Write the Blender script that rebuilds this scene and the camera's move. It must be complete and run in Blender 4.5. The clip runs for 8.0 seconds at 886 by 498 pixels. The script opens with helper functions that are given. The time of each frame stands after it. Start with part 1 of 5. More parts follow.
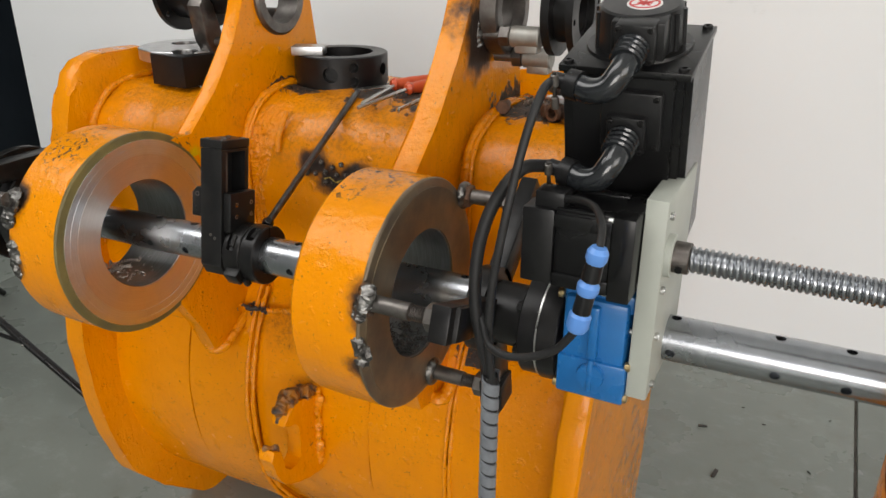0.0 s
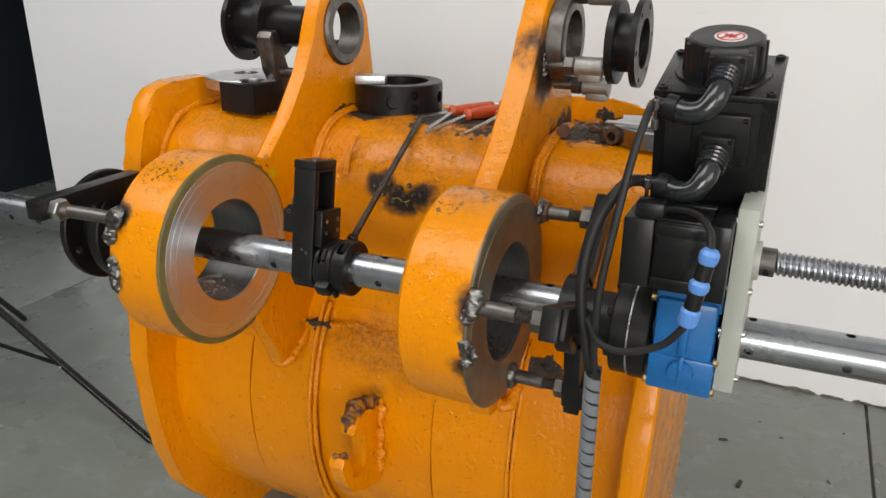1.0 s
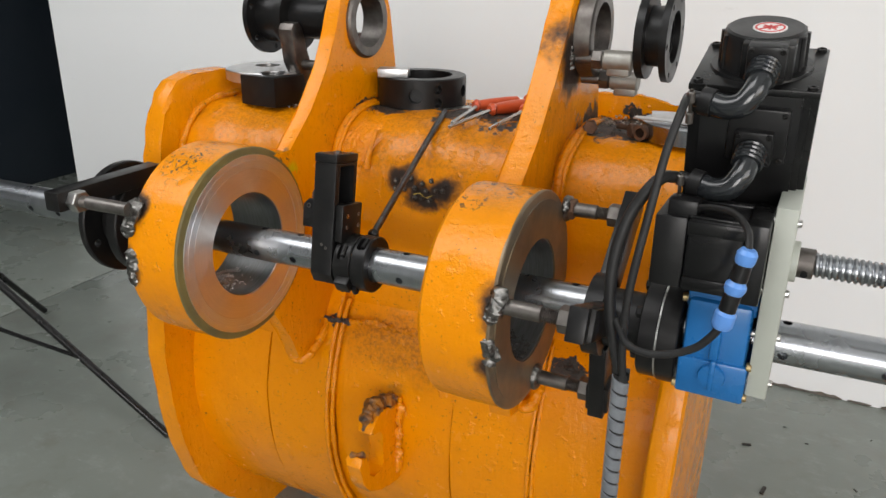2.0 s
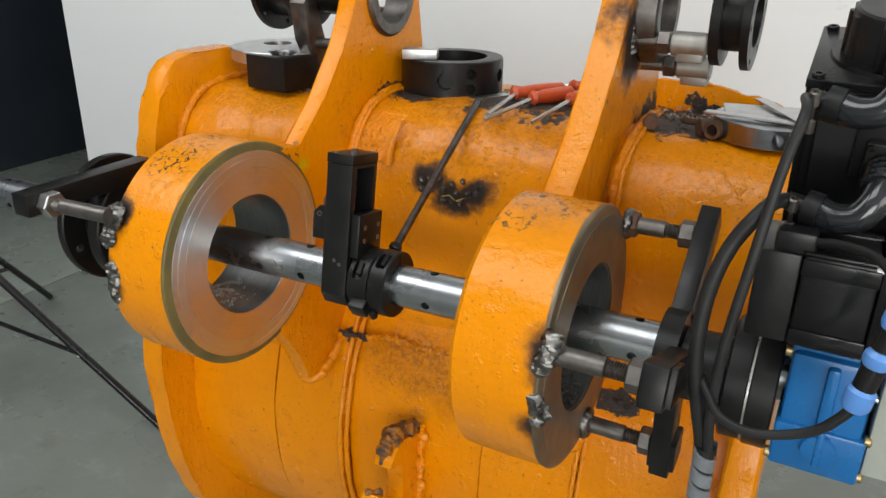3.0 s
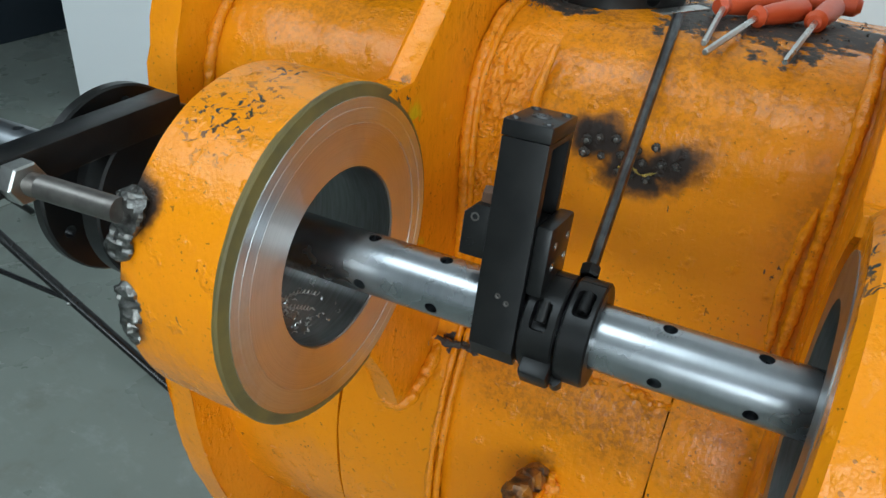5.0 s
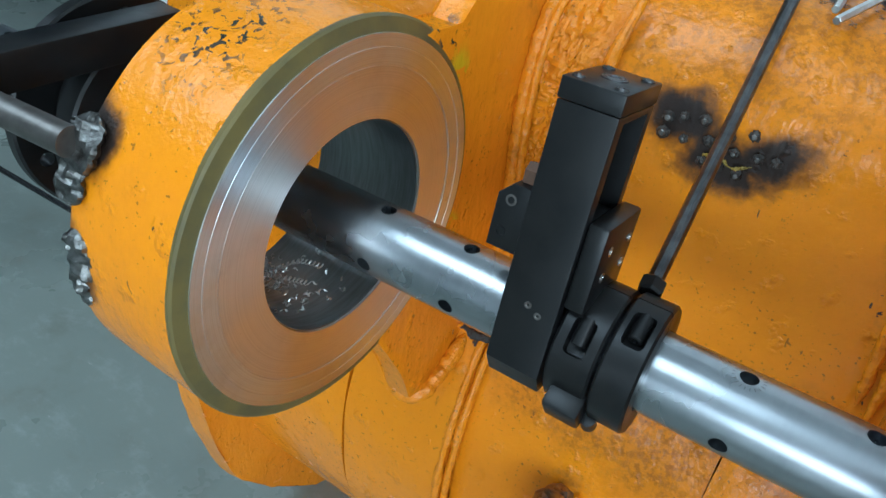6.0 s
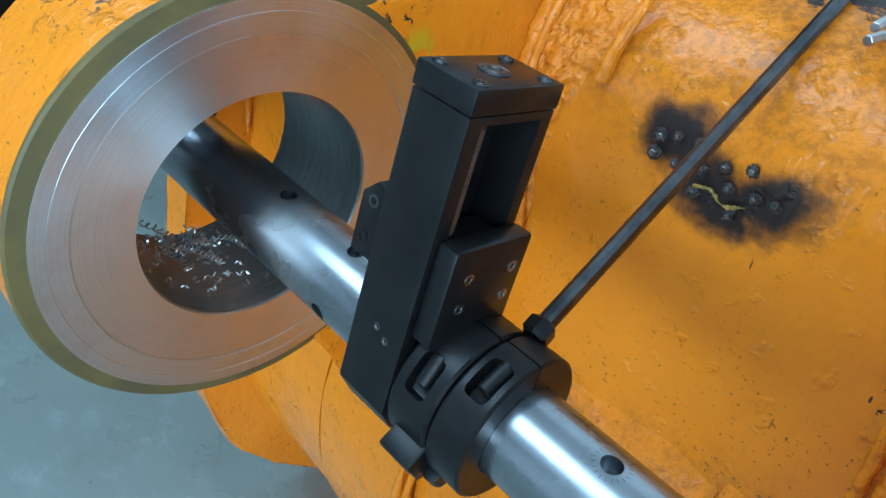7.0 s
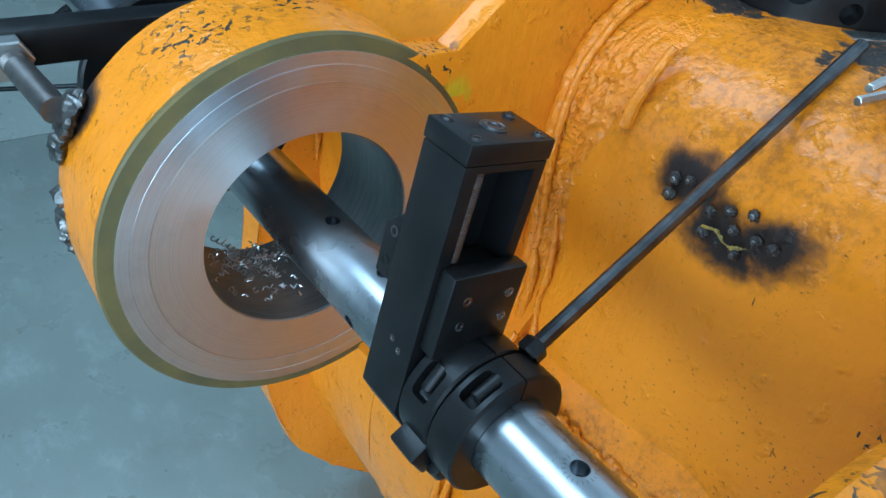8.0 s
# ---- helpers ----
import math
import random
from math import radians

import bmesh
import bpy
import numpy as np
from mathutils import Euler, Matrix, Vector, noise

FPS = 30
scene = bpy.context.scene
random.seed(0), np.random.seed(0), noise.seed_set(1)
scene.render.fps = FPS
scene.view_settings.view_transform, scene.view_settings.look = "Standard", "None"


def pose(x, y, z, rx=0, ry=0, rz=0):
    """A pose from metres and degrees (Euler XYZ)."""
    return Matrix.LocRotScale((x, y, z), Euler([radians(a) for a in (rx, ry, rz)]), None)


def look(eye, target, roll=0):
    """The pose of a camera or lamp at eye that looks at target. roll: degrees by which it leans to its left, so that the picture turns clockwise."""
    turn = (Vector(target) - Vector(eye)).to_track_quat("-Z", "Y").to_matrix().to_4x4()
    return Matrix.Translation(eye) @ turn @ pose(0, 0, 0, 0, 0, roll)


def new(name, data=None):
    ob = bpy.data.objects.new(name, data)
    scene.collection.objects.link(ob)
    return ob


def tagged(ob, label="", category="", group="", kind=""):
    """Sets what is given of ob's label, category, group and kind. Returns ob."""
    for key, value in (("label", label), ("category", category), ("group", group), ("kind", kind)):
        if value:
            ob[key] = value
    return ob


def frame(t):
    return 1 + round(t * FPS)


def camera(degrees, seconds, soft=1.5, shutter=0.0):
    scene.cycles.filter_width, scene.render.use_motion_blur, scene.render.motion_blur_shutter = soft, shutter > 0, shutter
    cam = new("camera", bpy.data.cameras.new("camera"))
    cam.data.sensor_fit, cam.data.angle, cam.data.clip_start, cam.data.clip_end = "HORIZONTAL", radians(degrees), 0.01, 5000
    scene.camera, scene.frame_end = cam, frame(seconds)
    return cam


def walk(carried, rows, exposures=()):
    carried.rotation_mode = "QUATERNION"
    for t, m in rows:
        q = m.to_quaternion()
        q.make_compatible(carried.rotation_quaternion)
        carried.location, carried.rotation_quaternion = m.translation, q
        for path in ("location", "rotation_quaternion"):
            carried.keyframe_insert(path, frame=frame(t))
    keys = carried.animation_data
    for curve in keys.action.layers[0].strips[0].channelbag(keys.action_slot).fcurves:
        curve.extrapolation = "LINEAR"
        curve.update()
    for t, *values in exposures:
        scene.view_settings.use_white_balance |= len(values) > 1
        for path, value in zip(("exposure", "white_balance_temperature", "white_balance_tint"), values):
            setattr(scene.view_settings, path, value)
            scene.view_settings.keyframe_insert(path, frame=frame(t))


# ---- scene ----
cam = camera(60.1, 8.0)
PATH = [
    (0, (0.4512, -0.7324, 1.2464), (-0.3711, 0.9149, 0.4653), 0.22),
    (0.5, (0.3818, -0.8135, 1.2510), (-0.4062, 0.8685, 0.5096), 0.35),
    (1, (0.3626, -0.8626, 1.2524), (-0.4246, 0.8342, 0.5445), 0.50),
    (2.5, (0.3146, -0.8034, 1.2354), (-0.5384, 0.8516, 0.5052), 0.99),
    (3, (0.2531, -0.6965, 1.2304), (-0.6087, 0.9329, 0.4542), 1.04),
    (3.5, (0.2264, -0.5862, 1.2181), (-0.6199, 1.0176, 0.3745), 1.34),
    (4, (0.1912, -0.5282, 1.2037), (-0.6235, 1.0524, 0.2883), 1.86),
    (4.5, (0.0719, -0.4853, 1.1791), (-0.7168, 1.0695, 0.1990), 2.54),
    (5, (-0.0826, -0.4480, 1.1734), (-0.8448, 1.0860, 0.1409), 3.69),
    (5.2, (-0.1192, -0.4390, 1.1690), (-0.8651, 1.0908, 0.1186), 4.47),
    (6.3, (-0.1107, -0.2891, 1.1121), (-1.0296, 1.0576, -0.0464), 9.27),
    (6.5, (-0.0941, -0.2568, 1.1088), (-1.0648, 1.0428, -0.0611), 9.70),
    (7, (-0.0480, -0.2043, 1.1120), (-1.1451, 0.9760, -0.0726), 9.99),
    (7.5, (-0.0103, -0.1917, 1.1344), (-1.2026, 0.8871, -0.0550), 9.31),
    (8, (0.0075, -0.2076, 1.1552), (-1.2464, 0.8199, -0.0161), 8.06),
]
walk(cam, [(t, look(eye, target, roll)) for t, eye, target, roll in PATH],
     [(0.0, -0.22, 6850, 13), (1.0, -0.21, 6800, 13), (2.5, -0.14, 6650, 12), (3.0, -0.16, 6600, 10), (4.0, -0.27, 6050, 3), (5.0, -0.22, 5700, -1), (6.4, 0.07, 4750, -6), (8.0, 0.16, 4450, -7)])

# ---- world and light ----
BZ = 0.836  # height of the boring bar's axis; the axis lies along x at y = 0
world = bpy.data.worlds.new("daylight")
scene.world = world
world.use_nodes = True
wn = world.node_tree
sky = wn.nodes.new("ShaderNodeTexSky")
sky.sky_type = "NISHITA"
sky.sun_disc = False
sky.sun_elevation, sky.sun_rotation = radians(40), radians(120)
wn.links.new(sky.outputs[0], wn.nodes["Background"].inputs[0])
wn.nodes["Background"].inputs[1].default_value = 0.12


def unseen_light(name, m, width, height, watts, colour):
    data = bpy.data.lights.new(name, "AREA")
    data.shape, data.size, data.size_y, data.energy, data.color = "RECTANGLE", width, height, watts, colour
    ob = new(name, data)
    ob.matrix_world = m
    return ob


# lamp added at an unseen east window, raised to brighten the turned face
unseen_light("unseen_light", look((3.32, -2.3, 2.3), (-0.2, 0.0, 0.8)), 2.6, 1.9, 66.0, (1.0, 0.985, 0.955))
# daylight key from the front right, at windows out of view
unseen_light("unseen_light", look((1.75, -5.9, 1.85), (-0.2, 0.0, 0.7)), 2.8, 2.1, 172, (1.0, 0.99, 0.97))
# fill lamp added below the closed ceiling to brighten the floor at left
unseen_light("overhead_fill", look((-2.2, -1.5, 3.94), (-2.2, -1.5, 0.0)), 4.0, 1.8, 115, (0.95, 0.98, 1.0))


# ---- materials ----
class Mat:
    """A node material with short ways to add nodes."""

    def __init__(self, name, colour=(0.5, 0.5, 0.5), rough=0.5, metal=0.0, coat=0.0):
        self.mat = bpy.data.materials.new(name)
        self.mat.use_nodes = True
        self.tree = self.mat.node_tree
        self.bsdf = self.tree.nodes["Principled BSDF"]
        self.bsdf.inputs["Base Color"].default_value = (*colour, 1)
        self.bsdf.inputs["Roughness"].default_value = rough
        self.bsdf.inputs["Metallic"].default_value = metal
        self.bsdf.inputs["Coat Weight"].default_value = coat
        self.where = self.node("ShaderNodeTexCoord").outputs["Object"]

    def node(self, kind, **values):
        n = self.tree.nodes.new(kind)
        for k, v in values.items():
            if k.startswith("i_"):
                key = k[2:].replace("_", " ")
                n.inputs[int(key) if key.isdigit() else key].default_value = v
        return n

    def link(self, a, b):
        self.tree.links.new(a, b)

    def noise(self, scale, detail=4.0, rough=0.55, stretch=None, distortion=0.0):
        n = self.node("ShaderNodeTexNoise", i_Scale=scale, i_Detail=detail, i_Roughness=rough, i_Distortion=distortion)
        where = self.where
        if stretch:
            m = self.node("ShaderNodeMapping", i_Scale=stretch)
            self.link(where, m.inputs["Vector"])
            where = m.outputs[0]
        self.link(where, n.inputs["Vector"])
        return n.outputs["Fac"]

    def ramp(self, fac, lo, hi, a=0.0, b=1.0):
        n = self.node("ShaderNodeMapRange")
        n.interpolation_type = "SMOOTHSTEP"
        for i, v in enumerate((lo, hi, a, b)):
            n.inputs[i + 1].default_value = v
        self.link(fac, n.inputs[0])
        return n.outputs[0]

    def maths(self, op, a, b=0.0):
        n = self.node("ShaderNodeMath")
        n.operation = op
        for i, v in enumerate((a, b)):
            if isinstance(v, (int, float)):
                n.inputs[i].default_value = v
            else:
                self.link(v, n.inputs[i])
        return n.outputs[0]

    def mix(self, fac, a, b):
        n = self.node("ShaderNodeMix")
        n.data_type = "RGBA"
        if isinstance(fac, (int, float)):
            n.inputs[0].default_value = fac
        else:
            self.link(fac, n.inputs[0])
        for i, v in ((6, a), (7, b)):
            if isinstance(v, tuple):
                n.inputs[i].default_value = (*v, 1)
            else:
                self.link(v, n.inputs[i])
        return n.outputs[2]

    def near(self, place, radius, stretch=(1, 1, 1), ragged=0.5, grain=40.0):
        """A ragged spot: 1 at the place, 0 beyond the radius."""
        m = self.node("ShaderNodeMapping")
        m.inputs["Location"].default_value = [-p * s for p, s in zip(place, stretch)]
        m.inputs["Scale"].default_value = stretch
        self.link(self.where, m.inputs["Vector"])
        v = self.node("ShaderNodeVectorMath")
        v.operation = "LENGTH"
        self.link(m.outputs[0], v.inputs[0])
        d = self.maths("ADD", v.outputs["Value"], self.maths("MULTIPLY", self.maths("SUBTRACT", self.noise(grain, 5, 0.65), 0.5), radius * ragged * 2))
        return self.ramp(d, radius * 0.25, radius, 1.0, 0.0)

    def colour(self, socket):
        self.link(socket, self.bsdf.inputs["Base Color"])
        return self

    def rough(self, socket):
        self.link(socket, self.bsdf.inputs["Roughness"])
        return self

    def bump(self, height, strength=0.3, distance=0.002):
        n = self.node("ShaderNodeBump", i_Strength=strength, i_Distance=distance)
        self.link(height, n.inputs["Height"])
        self.link(n.outputs[0], self.bsdf.inputs["Normal"])
        return self


SCORCH = [  # soot round welds: place, radius, stretch
    ((-0.262, 0.215, 0.893), 0.040, (0.9, 0.6, 1.0)), ((-0.190, 0.215, 0.884), 0.042, (0.8, 0.6, 1.15)), ((-0.225, 0.215, 0.872), 0.036, (0.65, 0.6, 0.9)),
    ((0.060, -0.120, 0.880), 0.040, (1.15, 0.9, 0.85)), ((0.055, -0.120, 0.81), 0.034, (1.1, 1, 0.8)),
    ((-0.492, -0.130, 0.920), 0.034, (1.1, 1, 0.8)), ((-0.497, -0.145, 0.835), 0.034, (1.1, 1, 0.7)),
    ((0.000, 0.29, 1.10), 0.070, (1.0, 1, 0.8)), ((0.062, 0.085, 0.955), 0.035, (1, 1, 1)),
    ((-0.245, 0.150, 0.535), 0.030, (0.8, 0.8, 1.0)),
]
FLAKED = [  # chipped paint: place, radius, stretch
    ((-0.455, -0.05, 0.965), 0.055, (0.9, 0.9, 0.9)), ((-0.455, 0.03, 0.98), 0.035, (1, 0.6, 1)), ((0.005, 0.03, 0.975), 0.055, (0.8, 0.6, 1)),
    ((-0.025, -0.035, 0.970), 0.040, (1, 1, 1)), ((0.04, 0.05, 0.97), 0.045, (1, 1, 1)), ((-0.41, 0.10, 0.94), 0.03, (1, 1, 1)),
]
DAUBED = [((-0.40, 0.122, 0.918), 0.020), ((-0.40, 0.135, 0.77), 0.018)]  # daubs of yellow primer: place, radius
CAKED = [  # thick oil and grit with a crisp, ragged edge: place, radius, stretch
    ((0.09, 0.425, 0.985), 0.150, (0.75, 1.05, 4.0)), ((-0.355, 0.385, 0.985), 0.105, (0.85, 1.0, 4.0)), ((-0.15, 0.425, 0.985), 0.150, (0.75, 1.0, 4.0)),
    ((-0.58, 0.36, 0.985), 0.095, (0.8, 1.0, 4.0)), ((-0.372, 0.175, 0.628), 0.026, (0.75, 0.8, 1.3)), ((0.045, 0.195, 0.630), 0.040, (0.7, 0.8, 2.0)),
    ((-0.248, 0.14, 0.528), 0.018, (0.7, 0.6, 1.1)),
]
STAIN = [  # thin brown film of oil and dust: place, radius, stretch, amount
    ((-0.22, 0.20, 0.605), 0.16, (0.72, 1.0, 2.2), 0.75), ((-0.08, 0.215, 0.66), 0.10, (0.7, 1, 1.6), 0.5), ((-0.58, 0.25, 0.97), 0.13, (0.8, 1.0, 1.0), 0.55),
    ((-0.25, 0.262, 0.945), 0.13, (0.6, 1.0, 1.2), 0.6), ((0.10, 0.262, 0.945), 0.12, (0.7, 1.0, 1.2), 0.35), ((0.02, 0.02, 0.972), 0.09, (0.9, 1.0, 1.0), 0.55), ((-0.15, 0.33, 0.98), 0.13, (0.6, 1.0, 1.0), 0.5), ((-0.06, 0.235, 0.86), 0.06, (1.6, 1, 0.5), 0.5),
]


def paint(name):
    """Orange machine paint, hand-brushed and thick, with chips, oil and soot round the welds."""
    m = Mat(name, rough=0.3)
    m.bsdf.inputs["Specular IOR Level"].default_value = 0.30
    base = m.mix(m.noise(3.2, 3), (0.77, 0.248, 0.0003), (0.81, 0.277, 0.0004))
    base = m.mix(m.ramp(m.noise(16, 6, 0.7), 0.50, 0.78, 0, 0.30), base, (0.62, 0.195, 0.001))
    film = m.ramp(m.noise(150, 5, 0.7), 0.42, 0.62, 0.35, 1.0)
    for place, radius, stretch, amount in STAIN:
        base = m.mix(m.maths("MULTIPLY", m.maths("MULTIPLY", m.near(place, radius, stretch, 0.7, 20.0), film), amount), base, (0.25, 0.085, 0.010))
    chips = m.maths("MULTIPLY", m.ramp(m.noise(95, 3, 0.5, distortion=0.9), 0.712, 0.725), m.ramp(m.noise(9, 3), 0.50, 0.58))
    base = m.mix(chips, base, (0.045, 0.036, 0.026))
    specks = m.maths("MULTIPLY", m.ramp(m.noise(260, 2, 0.45), 0.67, 0.70, 0, 0.70), m.ramp(m.noise(7, 4, 0.6), 0.42, 0.62, 0.08, 1.0))
    base = m.mix(specks, base, (0.10, 0.045, 0.012))
    flakes = m.ramp(m.noise(130, 3, 0.55, distortion=0.9), 0.575, 0.595)
    for place, radius, stretch in FLAKED:
        base = m.mix(m.maths("MULTIPLY", flakes, m.near(place, radius, stretch, 0.8, 30.0)), base, (0.035, 0.036, 0.026))
    for place, radius in DAUBED:
        base = m.mix(m.maths("MULTIPLY", m.ramp(m.noise(75, 4, 0.6, distortion=0.6), 0.46, 0.50), m.near(place, radius, (1, 1, 1), 0.8, 30.0)), base, (0.62, 0.40, 0.004))
    caked = None
    for place, radius, stretch in CAKED:
        spot = m.ramp(m.near(place, radius, stretch, 0.9, 28.0), 0.22, 0.38)
        caked = spot if caked is None else m.maths("MAXIMUM", caked, spot)
    crumbs = m.ramp(m.noise(110, 6, 0.75), 0.34, 0.42)
    caked = m.maths("MULTIPLY", caked, crumbs)
    base = m.mix(caked, base, m.mix(m.noise(60, 5), (0.018, 0.016, 0.015), (0.060, 0.050, 0.042)))
    burnt = None
    for place, radius, stretch in SCORCH:
        spot = m.near(place, radius, stretch, 0.55, 22.0)
        burnt = spot if burnt is None else m.maths("MAXIMUM", burnt, spot)
    base = m.mix(m.ramp(burnt, 0.02, 0.5, 0.0, 0.55), base, (0.16, 0.060, 0.012))
    base = m.mix(m.ramp(burnt, 0.22, 0.85, 0.0, 0.97), base, (0.014, 0.013, 0.013))
    m.colour(base)
    dull = m.maths("MULTIPLY", m.maths("MAXIMUM", burnt, caked), 0.35)
    m.rough(m.maths("ADD", m.ramp(m.noise(30, 5), 0.3, 0.8, 0.14, 0.30), dull))
    h = m.maths("ADD", m.maths("MULTIPLY", m.noise(11, 5, 0.6), 1.6), m.maths("MULTIPLY", m.noise(70, 5, 0.65), 0.40))
    h = m.maths("ADD", h, m.maths("MULTIPLY", m.noise(34, 4, 0.6, (2.2, 2.2, 0.5)), 0.55))
    h = m.maths("ADD", h, m.maths("MULTIPLY", m.ramp(m.noise(48, 4, 0.55), 0.58, 0.74), 0.6))
    h = m.maths("SUBTRACT", h, m.maths("MULTIPLY", chips, 0.6))
    h = m.maths("ADD", h, m.maths("MULTIPLY", caked, m.noise(160, 3)))
    return m.bump(h, 0.62, 0.004).mat


ORANGE = paint("orange_paint")


def rough_bead():
    """Painted-over weld: lumpy orange."""
    m = Mat("painted_weld", rough=0.20)
    m.bsdf.inputs["Specular IOR Level"].default_value = 0.45
    base = m.mix(m.ramp(m.noise(70, 6, 0.7), 0.50, 0.70, 0, 0.7), (0.78, 0.257, 0.0003), (0.48, 0.150, 0.002))
    base = m.mix(m.ramp(m.noise(210, 3, 0.6), 0.66, 0.70, 0, 0.8), base, (0.10, 0.045, 0.012))
    m.colour(base)
    return m.bump(m.noise(90, 4, 0.6), 0.8, 0.006).mat


PAINTED_WELD = rough_bead()


def metal(name, a, b, rough, scale=40, stretch=None, bump=0.08, metallic=1.0, spread=0.12, spec=0.5):
    m = Mat(name, rough=rough, metal=metallic)
    m.bsdf.inputs["Specular IOR Level"].default_value = spec
    m.colour(m.mix(m.ramp(m.noise(scale, 5, 0.6, stretch), 0.3, 0.7), a, b))
    m.rough(m.ramp(m.noise(scale * 0.4, 5, 0.65), 0.25, 0.75, rough - spread * 0.5, rough + spread))
    return m.bump(m.noise(scale * 4, 3, 0.6, stretch), bump, 0.001).mat


STEEL = metal("ground_steel", (0.40, 0.415, 0.435), (0.35, 0.365, 0.385), 0.25, 14, (4, 1, 1), 0.015, spread=0.08)
BRIGHT = metal("bright_zinc", (0.62, 0.62, 0.60), (0.45, 0.45, 0.43), 0.28, 60)
DULL_STEEL = metal("dull_steel", (0.22, 0.205, 0.19), (0.14, 0.125, 0.115), 0.42, 50)
ZINC = metal("dull_zinc", (0.40, 0.39, 0.36), (0.30, 0.285, 0.255), 0.48, 35, None, 0.12, 0.8)
DARK_STEEL = metal("dark_drawn_steel", (0.17, 0.17, 0.175), (0.085, 0.085, 0.088), 0.34, 60, None, 0.15)
BORE = metal("bored_steel", (0.26, 0.27, 0.27), (0.20, 0.205, 0.20), 0.40, 35, (14, 1, 1), 0.05)
BLACK_OXIDE = metal("black_oxide", (0.007, 0.007, 0.0075), (0.012, 0.0115, 0.011), 0.34, 45, None, 0.08, 0.2, spec=0.36)
BLACK_PAINT = metal("black_enamel", (0.005, 0.005, 0.0055), (0.008, 0.008, 0.008), 0.24, 12, None, 0.05, 0.0, spec=0.36)
BLACK_PLASTIC = metal("black_plastic", (0.007, 0.007, 0.0075), (0.012, 0.012, 0.012), 0.34, 30, None, 0.06, 0.0, spec=0.36)
RUBBER = metal("black_rubber", (0.011, 0.011, 0.011), (0.018, 0.018, 0.018), 0.45, 30, None, 0.1, 0.0, spec=0.35)
GREY_PLATE = metal("grey_green_paint", (0.42, 0.44, 0.39), (0.37, 0.39, 0.345), 0.42, 10, None, 0.04, 0.0)
BLUE = metal("blue_paint", (0.007, 0.115, 0.33), (0.010, 0.135, 0.38), 0.26, 14, None, 0.14, 0.0)
LIGHT_BLUE = metal("light_blue_plastic", (0.10, 0.27, 0.66), (0.12, 0.30, 0.70), 0.36, 30, None, 0.05, 0.0)
WELD = metal("bare_weld", (0.30, 0.295, 0.28), (0.06, 0.055, 0.05), 0.38, 85, None, 0.7)
CHAR = metal("burnt_steel", (0.085, 0.075, 0.065), (0.022, 0.020, 0.018), 0.55, 80, None, 0.8, 0.4)
HOOK_CRUST = metal("charred_paint", (0.40, 0.15, 0.010), (0.030, 0.028, 0.028), 0.45, 55, None, 0.9, 0.0)
RUST = metal("rusty_steel", (0.13, 0.065, 0.035), (0.07, 0.04, 0.026), 0.6, 70, None, 0.4, 0.3)
RED_PLASTIC = metal("red_orange_plastic", (0.55, 0.075, 0.02), (0.62, 0.10, 0.03), 0.35, 30, None, 0.05, 0.0)
GREY_SLEEVE = metal("grey_sleeve", (0.19, 0.205, 0.22), (0.14, 0.15, 0.165), 0.35, 40, None, 0.1, 0.0)
OLIVE = metal("olive_edge", (0.165, 0.125, 0.036), (0.105, 0.088, 0.036), 0.5, 25, None, 0.2, 0.1)
FACE_OLD = metal("dull_turned_face", (0.25, 0.19, 0.12), (0.15, 0.12, 0.09), 0.42, 20, None, 0.15, 0.7)
BRASS = metal("brass", (0.55, 0.42, 0.22), (0.42, 0.32, 0.17), 0.35, 40)
LABEL_WHITE = metal("white_label", (0.75, 0.75, 0.74), (0.68, 0.68, 0.66), 0.45, 30, None, 0.02, 0.0)
LABEL_RED = metal("red_print", (0.55, 0.03, 0.03), (0.50, 0.03, 0.03), 0.45, 30, None, 0.02, 0.0)
ALUMINIUM = metal("aluminium", (0.62, 0.62, 0.62), (0.50, 0.50, 0.50), 0.33, 50, None, 0.06)


